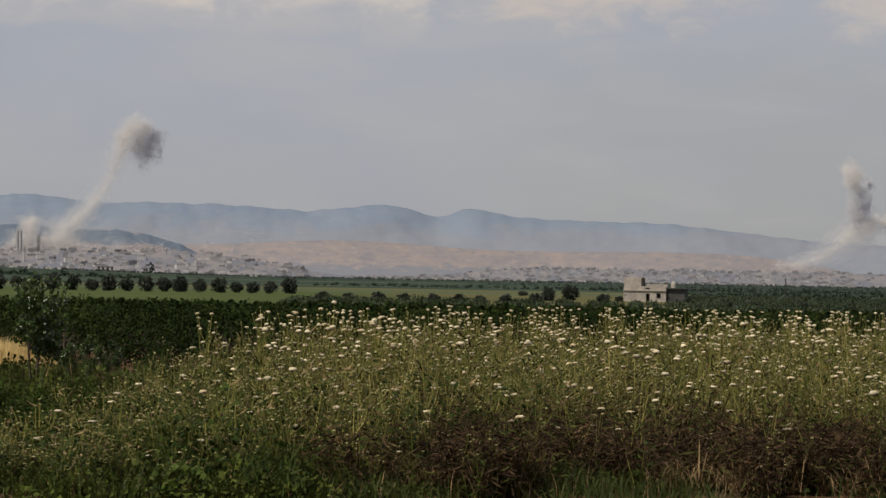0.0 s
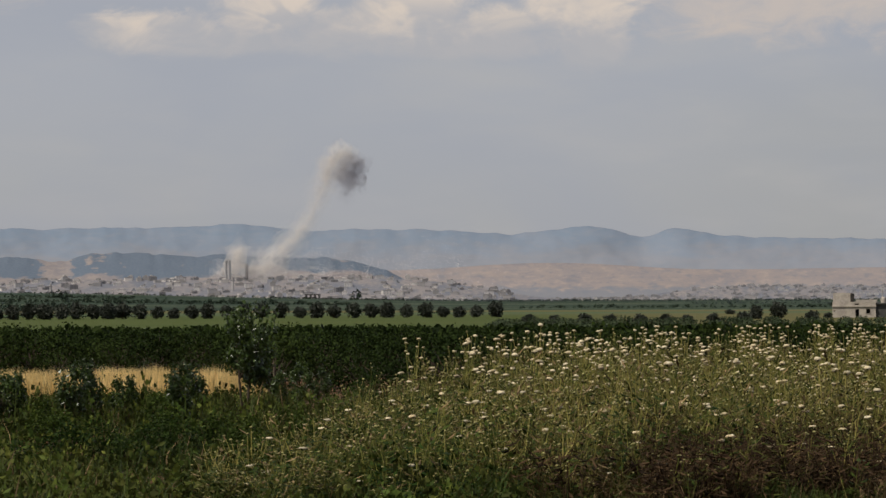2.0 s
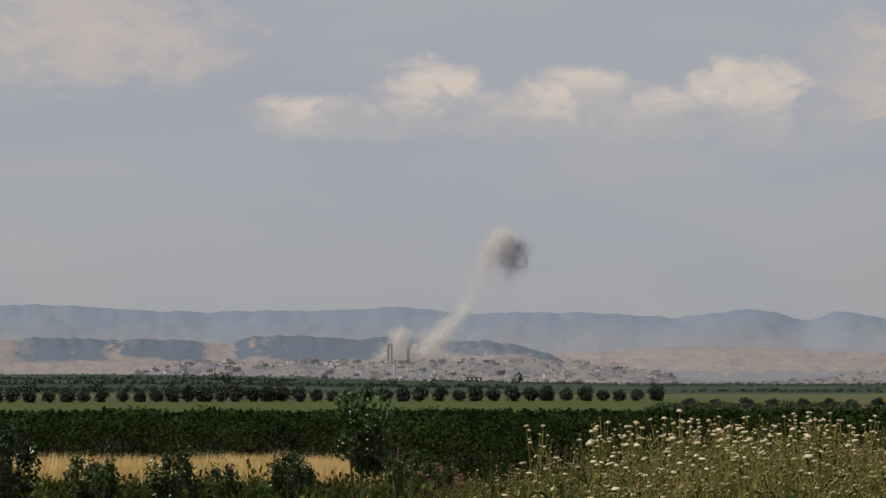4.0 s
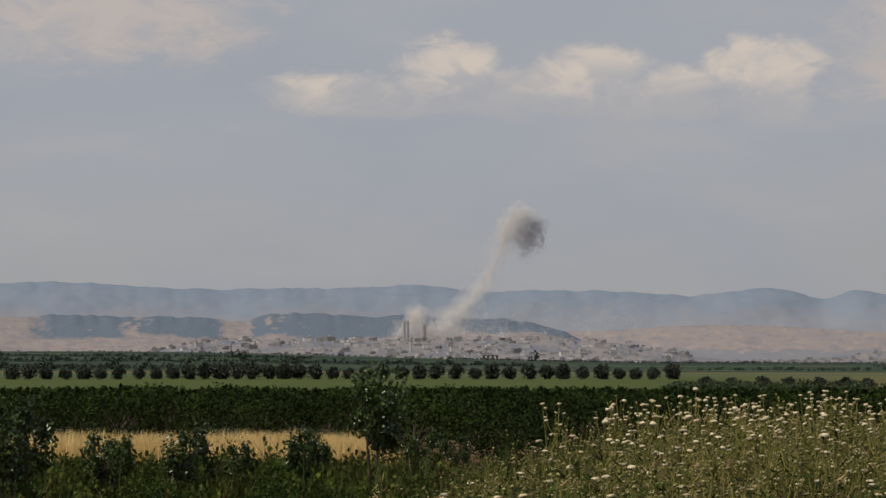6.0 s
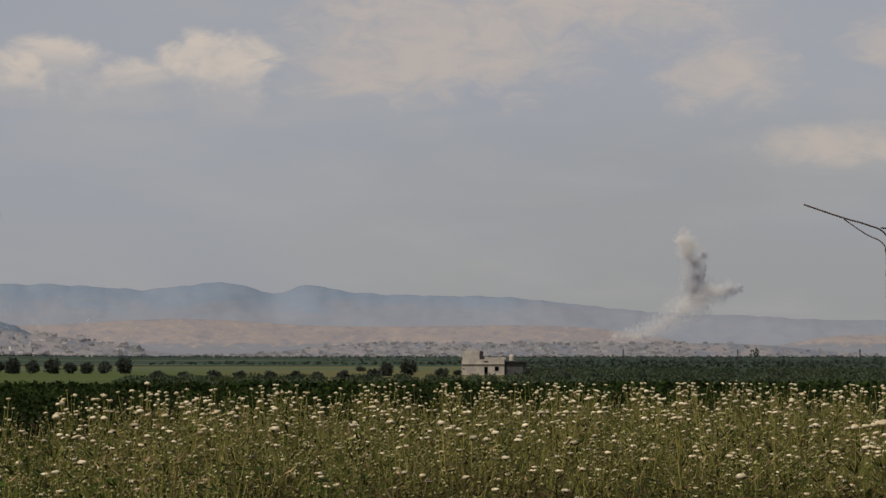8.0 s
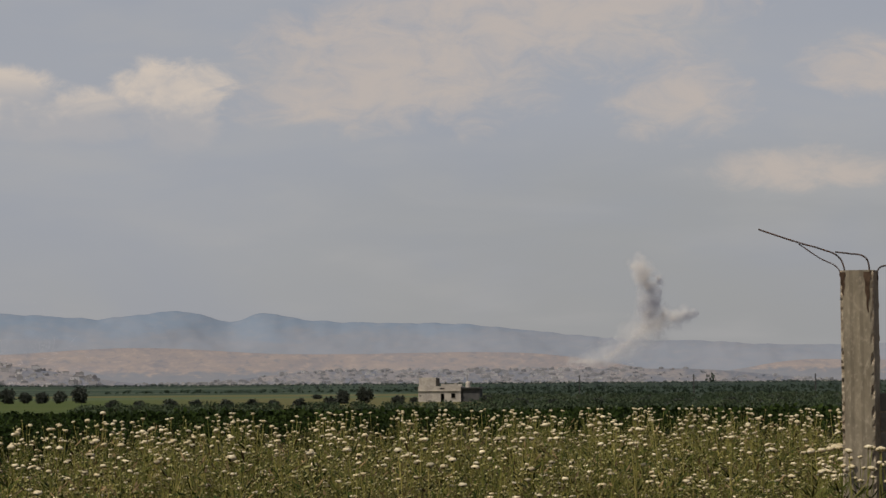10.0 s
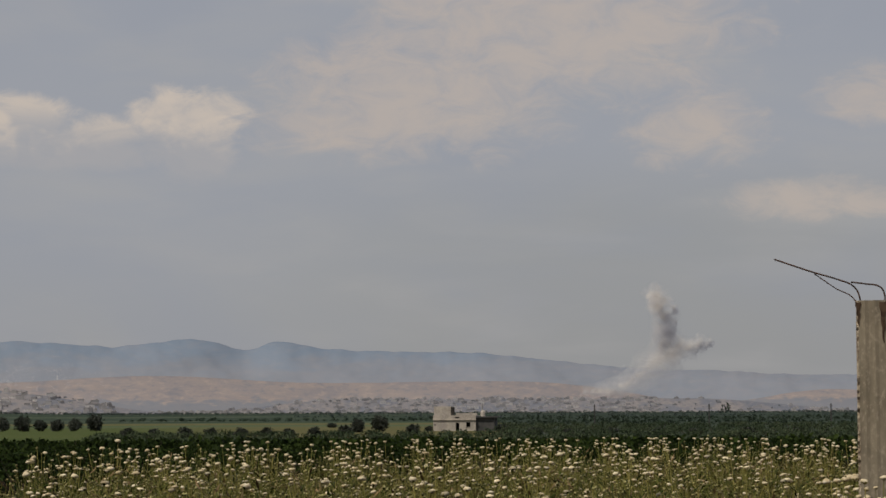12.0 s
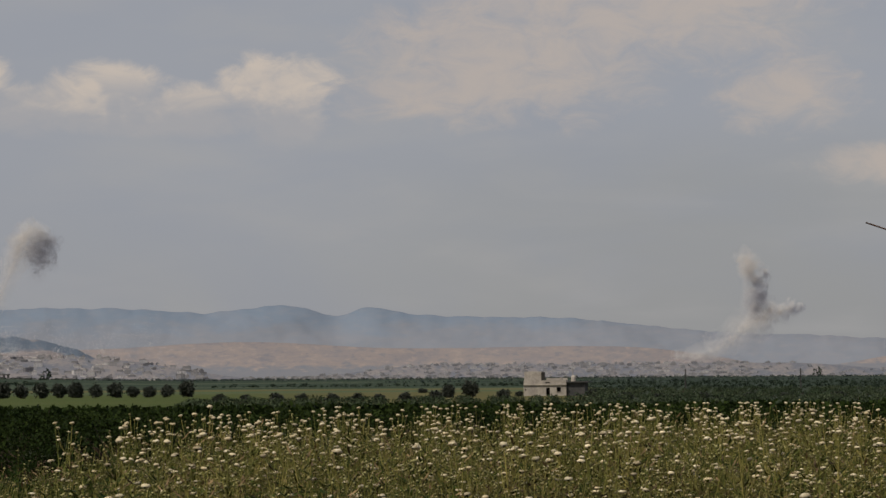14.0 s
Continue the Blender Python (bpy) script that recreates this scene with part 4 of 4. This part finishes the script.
    # scattered trees to the house
    for az, d, s, zs in ((-7.9, 395, 0.9, 0.9), (-7.3, 400, 0.85, 0.9), (-6.6, 390, 1.0, 0.85), (-6.0, 400, 0.9, 0.9), (-5.3, 390, 1.0, 0.8), (-4.7, 395, 0.9, 0.9), (-4.2, 392, 0.85, 0.9),
                         (-3.6, 390, 0.95, 0.9), (-3.2, 560, 1.0, 0.6), (-2.6, 440, 1.15, 0.9), (-2.1, 450, 1.35, 0.95), (-2.9, 410, 1.0, 0.9), (-1.3, 430, 1.0, 0.9), (-0.95, 455, 0.7, 0.8),
                         (0.75, 440, 0.95, 0.8), (1.5, 420, 1.1, 0.6), (2.3, 410, 1.0, 0.55), (3.3, 430, 1.05, 0.5), (4.4, 420, 1.0, 0.6), (5.2, 415, 1.1, 0.5), (6.4, 430, 1.0, 0.55), (7.6, 420, 1.1, 0.5)):
        d *= 1.0 if d < 438 else 1.1
        p = at(az, d)
        tree("field_tree", olives[int(d) % 4], pose(p.x, p.y, level(d), 0, 0, rng.uniform(0, 360)) @ Matrix.Diagonal((s * 0.74, s * 0.74, s * zs * (0.64 if s < 1.12 else 0.8), 1)),
             "bushy dark-green tree at a field edge", "tree", "trees at the field edge")
    # plantations of the plain, and trees in the town
    lump = []
    for k in range(3):
        random.seed(70 + k)
        sh = Shape()
        crown(sh, (0, 0, 1.6), 2.4, 1.7, 42, 1.3, 0, 9, k)
        lump.append(sh.arrays())
    spots = []
    for d, a0, a1, step, size in ((2290, -27, -6, 0.09, 1.0), (2200, -14, 13, 0.08, 1.0), (2050, -12, 13, 0.09, 1.0), (1900, -9, 13, 0.1, 0.9), (1500, -27, -17, 0.1, 1.1), (1450, -4, 13, 0.11, 0.9),
                                  (1250, -27, -12, 0.1, 1.3), (1150, -1, 13, 0.12, 0.9), (1000, -8, 13, 0.14, 0.8), (930, -27, -18, 0.1, 1.35), (800, 0.5, 13, 0.15, 0.8), (700, 0.8, 13, 0.16, 0.7)):
        az = a0
        while az < a1:
            dd = d + rng.uniform(-30, 30)
            p = at(az, dd)
            spots.append((rng.randrange(3), p.x, p.y, ground_at(p.x, p.y) - 0.2, rng.uniform(0, 6.28), size * 0.62 * rng.uniform(0.6, 1.3), rng.uniform(0.6, 1.0)))
            az += step * rng.uniform(0.5, 1.5)
    pale = [q for q in spots if q[2] > 1330 and q[1] > -0.19 * q[2]]
    spots = [q for q in spots if q[2] <= 1330 or q[1] <= -0.19 * q[2]]
    hazy = []
    for town, a0, a1, count in ((TOWN_A, -20.5, -8.5, 60), (TOWN_B, -5, 8.5, 45)):
        for k in range(count):
            az, d = rng.uniform(a0, a1), rng.uniform(town[0] + 5, town[1])
            p = at(az, d)
            hazy.append((rng.randrange(3), p.x, p.y, level(town[0]) - 0.3 + town_rise(d, az, *town), 0, rng.uniform(0.5, 1.0), rng.uniform(0.8, 1.1)))
    for az, d, s in ((-18.75, 1500, 1.2), (-11.87, 2340, 2.4), (-18.9, 1510, 1.0), (-18.6, 1490, 1.0), (5.9, 2250, 2.0)):
        p = at(az, d)
        spots.append((0, p.x, p.y, ground_at(p.x, p.y), 0, s, 1.1))
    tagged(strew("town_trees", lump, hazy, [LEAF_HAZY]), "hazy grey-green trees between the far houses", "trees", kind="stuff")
    tagged(strew("far_plantations", lump, pale, [LEAF_PALE_HAZE]), "plantations near the horizon, haze paling their leaf colour", "plantation", kind="stuff")
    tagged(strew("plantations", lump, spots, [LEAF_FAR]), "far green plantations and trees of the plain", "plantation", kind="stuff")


plant_trees()

# ---- barley, weeds and grass ----


def back_edge(az):
    """Where the weed patch ends behind."""
    pts = ((-17.5, 23.0), (-14.8, 29.0), (-13.5, 35.0), (-8.0, 49.0), (-2.0, 64.0), (14.0, 66.0))
    for (a0, d0), (a1, d1) in zip(pts, pts[1:]):
        if az <= a1:
            return d0 + (d1 - d0) * max(0, az - a0) / (a1 - a0)
    return 66.0


def weed(kind, seed):
    """0, 1, 2: wild carrot in flower; 3: leafy weed; 4: dry grass; 5: seeding umbels; 6: dead brown tangle. Materials: stalk, leaf, umbel, faded umbel, straw, green leaf, dead."""
    random.seed(seed)
    sh = Shape()
    h = 1.4
    if kind in (0, 1, 2, 5):
        lean = (random.uniform(-0.12, 0.12), random.uniform(-0.12, 0.12))

        def along(u):
            return Vector((lean[0] * u * u * h, lean[1] * u * u * h, u * h))

        sh.tube([tuple(along(u)) for u in (0, 0.35, 0.7, 1.0)], 0.009, 0.004, 0)
        heads = [(along(1.0), 0.05)]
        for k in range(3 if kind != 2 else 5):
            u0 = random.uniform(0.4, 0.7)
            a = random.uniform(0, 6.28)
            reach = random.uniform(0.1, 0.24)
            tip = along(u0) + Vector((math.cos(a) * reach, math.sin(a) * reach, h * (random.uniform(0.78, 0.99) - u0)))
            bend = along(u0).lerp(tip, 0.5) + Vector((math.cos(a), math.sin(a), 0)) * 0.04
            sh.tube([tuple(along(u0)), tuple(bend), tuple(tip)], 0.005, 0.0028, 0)
            heads.append((tip, random.uniform(0.028, 0.05)))
        for p, r in heads:
            faded = kind == 5 or random.random() < 0.78
            sh.umbel(p, r * (0.46 if faded else 1.12), (random.uniform(-0.35, 0.35), random.uniform(-0.35, 0.35)), 3 if faded else 2, 5 if faded else 7, 1.2 if faded else 0.55, 1.1 if faded else 0.7)
        for k in range(7):
            a = random.uniform(0, 6.28)
            sh.blade((random.uniform(-0.12, 0.12), random.uniform(-0.12, 0.12), 0), a, random.uniform(0.6, 1.15), random.uniform(0.008, 0.014), random.uniform(0.05, 0.3), random.choice((0, 0, 1, 4)))
        for k in range(11):
            u0 = random.uniform(0.05, 0.9)
            a = random.uniform(0, 6.28)
            p = along(u0)
            way = Vector((math.cos(a), math.sin(a), random.uniform(0.1, 1.0)))
            sh.leaf(p, way, (-math.sin(a), math.cos(a), random.uniform(-0.5, 0.5)), random.uniform(0.1, 0.24), random.uniform(0.012, 0.035), 1 if random.random() < 0.75 else 4)
    elif kind == 3:
        for k in range(3):
            a = random.uniform(0, 6.28)
            top = Vector((math.cos(a) * 0.15, math.sin(a) * 0.15, h * random.uniform(0.55, 0.85)))
            sh.tube([(0, 0, 0), tuple(top * 0.5), tuple(top)], 0.008, 0.003, 0)
            for j in range(11):
                p = top * random.uniform(0.15, 1.0)
                b = random.uniform(0, 6.28)
                sh.leaf(p, (math.cos(b), math.sin(b), random.uniform(-0.2, 0.9)), (-math.sin(b), math.cos(b), 0.2), random.uniform(0.07, 0.16), random.uniform(0.03, 0.06), 5)
    elif kind == 6:
        for k in range(5):
            a = random.uniform(0, 6.28)
            b = a + random.uniform(-0.9, 0.9)
            mid = Vector((math.cos(a) * 0.12, math.sin(a) * 0.12, random.uniform(0.3, 0.6)))
            tip = mid + Vector((math.cos(b) * 0.3, math.sin(b) * 0.3, random.uniform(-0.25, 0.4)))
            sh.tube([(random.uniform(-0.1, 0.1), random.uniform(-0.1, 0.1), 0), tuple(mid), tuple(tip)], 0.006, 0.003, 4 if k == 0 else 6)
            for j in range(6):
                p = mid.lerp(tip, random.random()) if j % 2 else mid * random.random()
                c = random.uniform(0, 6.28)
                sh.leaf(p, (math.cos(c), math.sin(c), random.uniform(-0.9, 0.4)), (-math.sin(c), math.cos(c), 0.4), random.uniform(0.08, 0.2), random.uniform(0.012, 0.04), 6 if random.random() < 0.85 else 1)
    else:
        for k in range(15):
            a = random.uniform(0, 6.28)
            sh.blade((random.uniform(-0.12, 0.12), random.uniform(-0.12, 0.12), 0), a, random.uniform(0.35, 0.95), random.uniform(0.007, 0.013), random.uniform(0.3, 1.2), 4 if random.random() < 0.4 else 1)
        for k in range(5):
            sh.tube([(0, 0, 0), (random.uniform(-0.1, 0.1), random.uniform(-0.1, 0.1), 0.5), (random.uniform(-0.3, 0.3), random.uniform(-0.3, 0.3), 0.95)], 0.005, 0.002, 4)
    return sh.arrays()


def grow_weeds():
    rng = random.Random(8)
    kinds = [weed(k, 100 + k) for k in (0, 1, 2, 3, 4, 5)] + [weed(k, 120 + k) for k in (0, 1, 2, 3, 4, 5)] + [weed(6, 140 + k) for k in range(3)]
    pick = (0, 1, 2, 6, 7, 8, 3, 9, 4, 10, 5, 11, 5, 11, 4, 10)
    spots = []
    while len(spots) < 10800:
        az = rng.uniform(-17.5, 13.0)
        far = back_edge(az)
        front = 21.3 + 0.6 * math.sin(az * 1.7) + 0.4 * math.sin(az * 4.1) + (1.2 if az > -3 else 0)
        if far <= front:
            continue
        d = front + (far - front) * rng.random() ** 1.35
        p = at(az, d)
        clump = noise.noise((p.x * 0.25, p.y * 0.12, 7))
        left = smooth((az + 16.5) / 7.0)
        if rng.random() > 0.35 + 0.65 * left + clump * 0.5:
            continue
        k = pick[rng.randrange(16)]
        hs = (0.54 + 0.36 * left) * (1 + 0.25 * clump) * (0.6 + 0.46 * rng.random() ** 2.2)
        if d < front + 1.6:
            hs *= 0.6 + 0.4 * (d - front) / 1.6
        if d < front + (3 if az < -6 else 4.5) or (az < -5 and rng.random() > (0.25 * smooth((az + 16) / 9) + 0.75 * smooth((d - 25) / (16 + az * 0.3))) * (0.25 + 0.75 * smooth((az + 14) / 8))):
            if rng.random() < 0.85:
                k = rng.choice((3, 3, 9, 9, 9, 3, 5, 11, 3, 9) if az < -9 else (3, 3, 9, 9, 5, 11, 10, 12, 13) if az < -6 else (12, 13, 14, 12, 13, 14, 12, 13, 14, 13, 9, 4))
        if k > 11:
            hs = rng.uniform(0.65, 1.05)
        spots.append((k, p.x, p.y, ground_at(p.x, p.y) - 0.02, rng.uniform(0, 6.28), rng.uniform(0.85, 1.15), hs))
    mats = [STALK, WEED_LEAF, UMBEL, UMBEL_OLD, STRAW, GREEN_LEAF, DEAD]
    tagged(strew("weed_patch", kinds, spots, mats), "dense flowering wild carrot, weeds and dry grass", "weeds", kind="stuff")
    # taller single plants that stand out of the patch
    whole = []
    for k in range(4):
        root = new("wild_carrot")
        random.seed(200 + k)
        stem, head_list = Shape(), []
        h = 1.5
        stem.tube([(0, 0, 0), (0.02, 0.01, h * 0.5), (0.05 * (k - 1.5), 0.02, h)], 0.011, 0.005, 0, 4)
        head_list.append((0.05 * (k - 1.5), 0.02, h, 0.047))
        for j in range(3):
            a = random.uniform(0, 6.28)
            z0, z1 = h * random.uniform(0.5, 0.7), h * random.uniform(0.8, 0.98)
            x, y = 0.2 * math.cos(a), 0.2 * math.sin(a)
            stem.tube([(0.01, 0.01, z0), (x * 0.7, y * 0.7, (z0 + z1) / 2), (x, y, z1)], 0.006, 0.003, 0)
            head_list.append((x, y, z1, random.uniform(0.028, 0.045)))
        for j in range(12):
            a = random.uniform(0, 6.28)
            stem.leaf((0, 0, random.uniform(0.1, h * 0.8)), (math.cos(a), math.sin(a), 0.6), (-math.sin(a), math.cos(a), 0), 0.2, 0.03, 1)
        v, f, m = stem.arrays()
        link("stem", raw_mesh("stem", v, f, [STALK, WEED_LEAF], m), root)
        for x, y, z, r in head_list:
            sh = Shape()
            sh.umbel((x, y, z), r, (random.uniform(-0.3, 0.3), random.uniform(-0.3, 0.3)), 0, 12, 0.5, 0.65)
            v, f, m = sh.arrays()
            link("flower_head", raw_mesh("flower_head", v, f, [UMBEL, STALK], m), root, "cream-white flat flower head")
        tagged(root, "tall wild carrot with cream-white flower heads", "wild flower", "wild carrots")
        whole.append(root)
    for n in range(246):
        az = -12.0 + 24.0 * rng.random() ** 0.75
        d = 25 + (back_edge(az) - 25) * rng.random() ** 0.7
        if n > 229:
            az, d = rng.uniform(8.2, 10.6), rng.uniform(24.0, 25.6)
        p = at(az, d)
        m = pose(p.x, p.y, ground_at(p.x, p.y), rng.uniform(-6, 6), rng.uniform(-6, 6), rng.uniform(0, 360))
        if n < 4:
            whole[n].matrix_world = m
        else:
            copy_thing(whole[n % 4], m)
    # green grass and low herbs in front and to the side
    tufts = []
    for k in range(4):
        random.seed(300 + k)
        sh = Shape()
        for j in range(15):
            sh.blade((random.uniform(-0.14, 0.14), random.uniform(-0.14, 0.14), 0), random.uniform(0, 6.28), random.uniform(0.2, 0.5), random.uniform(0.01, 0.018), random.uniform(0.2, 0.9), 0 if random.random() < 0.85 else 1)
        tufts.append(sh.arrays())
    for k in range(4):
        random.seed(320 + k)
        sh = Shape()
        crown(sh, (0, 0, 0.22), 0.28, 0.26, 42, 0.072, 2 if k < 2 else 3, 8, k, 0.5)
        tufts.append(sh.arrays())
    spots = []
    while len(spots) < 5200:
        az = rng.uniform(-27, 12)
        if az < -9:
            d = 19.5 + 24 * rng.random() ** 1.3
        else:
            d = 19.5 + 4 * rng.random()
        p = at(az, d)
        clump = noise.noise((p.x * 0.4, p.y * 0.4, 2))
        bare = 0.75 if az < -7 else 0.34
        if d > 33 and az < -13:
            bare = 0.55
        elif d < 28 and az < -12:
            bare = 0.5
        if rng.random() > bare + clump * 0.9:
            continue
        k = rng.randrange(8) if az < -9 else rng.choice((0, 1, 2, 3, 0, 1, 4))
        spots.append((k, p.x, p.y, ground_at(p.x, p.y) - 0.01, rng.uniform(0, 6.28), rng.uniform(0.6, 1.4) * (1.0 if az < -9 else 0.6), rng.uniform(0.7, 1.2) * (1.35 if d > 35 else 1.0)))
    for n in range(1500):
        p = at(rng.uniform(-27.5, -14.6), rng.uniform(42.0, 49.6))
        spots.append((rng.choice((4, 5, 6, 7, 5, 4, 0, 1)), p.x, p.y, ground_at(p.x, p.y) - 0.02, rng.uniform(0, 6.28), rng.uniform(0.55, 0.95), rng.uniform(0.7, 1.15)))
    tagged(strew("green_grass", tufts, spots, [GRASS, STRAW, WEED_LEAF, HERB]), "fresh green grass and low herbs on red earth", "grass", kind="stuff")
    # bent dry stalks along the front of the patch
    random.seed(340)
    dry = []
    for k in range(4):
        sh = Shape()
        for j in range(16):
            sh.blade((random.uniform(-0.2, 0.2), random.uniform(-0.2, 0.2), 0), random.uniform(0, 6.28), random.uniform(0.18, 0.5), random.uniform(0.007, 0.013), random.uniform(0.7, 1.6), 0)
        dry.append(sh.arrays())
    spots = []
    for n in range(420):
        az = rng.uniform(-9, 12)
        p = at(az, 21.2 + 2.6 * rng.random() + (0.8 if az > -3 else 0))
        if noise.noise((p.x * 0.5, p.y * 0.5, 4)) > -0.15:
            spots.append((rng.randrange(4), p.x, p.y, ground_at(p.x, p.y) + rng.uniform(0, 0.15), rng.uniform(0, 6.28), rng.uniform(0.8, 1.2), rng.uniform(0.7, 1.1)))
    tagged(strew("dry_stalks", dry, spots, [STRAW]), "tangled bleached dry stalks at the foot of the weeds", "dry grass", kind="stuff")
    # strip of ripe barley
    random.seed(330)
    ears = []
    for k in range(3):
        sh = Shape()
        for j in range(22):
            sh.blade((random.uniform(-0.2, 0.2), random.uniform(-0.2, 0.2), 0), random.uniform(0, 6.28), random.uniform(0.42, 0.58), random.uniform(0.012, 0.02), random.uniform(0.05, 0.35), 0)
        ears.append(sh.arrays())
    spots = []
    for n in range(1600):
        az, d = rng.uniform(-28, -14.9), rng.uniform(50.0, 57.5)
        p = at(az, d)
        spots.append((rng.randrange(3), p.x, p.y, ground_at(p.x, p.y), rng.uniform(0, 6.28), rng.uniform(0.85, 1.15), rng.uniform(0.85, 1.1)))
    tagged(strew("barley_strip", ears, spots, [WHEAT]), "strip of ripe golden barley", "barley", kind="stuff")


grow_weeds()

# ---- concrete post and block wall ----


def concrete_post():
    d, top = 26.0, 3.31
    base = at(9.34, d)
    root = new("concrete_post")
    root.matrix_world = pose(base.x, base.y, 0, 0, 0, -9.28 - 11)
    half, rows, cols = 0.173, 110, 10
    bm = bmesh.new()
    rings = []
    for k in range(rows + 1):
        z = -0.1 + (top + 0.1) * k / rows
        ring = []
        for s in range(4):
            for j in range(cols):
                u = -1 + 2 * j / cols
                x, y = ((u, -1), (1, u), (-u, 1), (-1, -u))[s]
                corner = 1 - min(1, (1 - abs(u)) / 0.16)
                chip = max(0, noise.noise((x * 4, y * 4, z * 9)) + 0.25) * corner * 0.05
                if x < -0.8 and y < 0:
                    chip = max(0, noise.noise((x * 4, y * 4, z * 17)) + 0.45) * corner * 0.05
                groove = 0.0
                if s == 0 and j in (3, 6):
                    groove = -0.013
                r = half - chip + groove * -1 + 0.003 * noise.noise((x * 3, y * 3, z * 5))
                lip = 0.02 * max(0, noise.noise((x * 5, y * 5, 3))) * (k == rows)
                ring.append(bm.verts.new((x * (r if s in (1, 3) or abs(x) == 1 else half - chip), y * r, z - lip)))
        rings.append(ring)
    w = len(rings[0])
    for a0, b0 in zip(rings, rings[1:]):
        for j in range(w):
            f = bm.faces.new((a0[j], a0[(j + 1) % w], b0[(j + 1) % w], b0[j]))
            if j in (0, w - 1, w - 2) or j == cols:
                f.material_index = 1
    bm.faces.new(rings[-1]).material_index = 1
    shaft = part("shaft", bm, [CONCRETE, BROKEN], root)

    def bar(points, r=0.0085):
        cu = bpy.data.curves.new("rebar", "CURVE")
        cu.dimensions, cu.bevel_depth, cu.bevel_resolution, cu.resolution_u = "3D", r, 2, 6
        sp = cu.splines.new("BEZIER")
        sp.bezier_points.add(len(points) - 1)
        for q, p in zip(sp.bezier_points, points):
            q.co, q.handle_left_type, q.handle_right_type = p, "AUTO", "AUTO"
        cu.materials.append(RUST)
        ob = link("rebar", cu, root, "bent rusty reinforcing bar")
        return ob

    bar([(-0.135, -0.1, top - 0.1), (-0.14, -0.1, top + 0.04), (-0.2, -0.1, top + 0.15), (-0.36, -0.11, top + 0.225), (-0.6, -0.12, top + 0.3), (-1.03, -0.14, top + 0.452)])
    bar([(-0.19, -0.05, top - 0.06), (-0.2, -0.05, top + 0.01), (-0.4, -0.08, top + 0.14), (-0.61, -0.11, top + 0.29)], 0.006)
    bar([(0.118, -0.1, top - 0.1), (0.115, -0.1, top + 0.08), (0.075, -0.1, top + 0.14), (-0.08, -0.11, top + 0.175), (-0.225, -0.12, top + 0.195)])
    bar([(0.175, 0.1, top - 0.1), (0.185, 0.1, top + 0.02), (0.25, 0.1, top + 0.05), (0.5, 0.1, top + 0.045), (0.85, 0.12, top + 0.06)])
    for x, w0, l in ((-0.14, 0.03, 0.24), (0.115, 0.036, 0.42)):
        bm = bmesh.new()
        n0 = 8
        ring = [bm.verts.new((x - w0 * (1 - k / n0) - 0.006 * math.sin(k * 2.1), -half - 0.006, top - 0.02 - l * k / n0)) for k in range(n0 + 1)]
        ring2 = [bm.verts.new((x + w0 * (1 - 0.7 * k / n0) + 0.006 * math.sin(k * 1.7), -half - 0.006, top - 0.02 - l * k / n0)) for k in range(n0 + 1)]
        for k in range(n0):
            bm.faces.new((ring[k + 1], ring2[k + 1], ring2[k], ring[k]))
        part("rust_streak", bm, RUST_STAIN, shaft, "brown rust streak")
    tagged(root, "weathered concrete post with chipped edges and bent rebar", "post")


concrete_post()


def block_wall():
    d = 26.12
    p = at(9.74, d)
    root = new("block_wall")
    root.matrix_world = pose(p.x, p.y, 0, 0, 0, -9.28 - 11)
    bm = bmesh.new()
    box(bm, 0.012, 3.19, 0.015, 0.135, -0.1, 2.03)
    part("mortar", bm, BROKEN, root)
    meshes = []
    for length in (0.39, 0.19):
        bm = bmesh.new()
        box(bm, 0, length, 0, 0.15, 0, 0.19)
        bmesh.ops.bevel(bm, geom=bm.edges[:], offset=0.008, segments=1, affect="EDGES")
        me = bpy.data.meshes.new("block")
        bm.to_mesh(me)
        bm.free()
        me.materials.append(BLOCK)
        meshes.append(me)
    rng = random.Random(2)
    for row in range(10):
        x = 0.0
        if row % 2:
            b = link("block", meshes[1], root)
            b.location = (x, 0, row * 0.205)
            x += 0.2
        while x < 3.0:
            b = link("block", meshes[0], root)
            b.location = (x, rng.uniform(-0.006, 0.006), row * 0.205 + rng.uniform(-0.003, 0.003))
            x += 0.4
    tagged(root, "low wall of grey cement blocks", "wall", kind="structure")


block_wall()
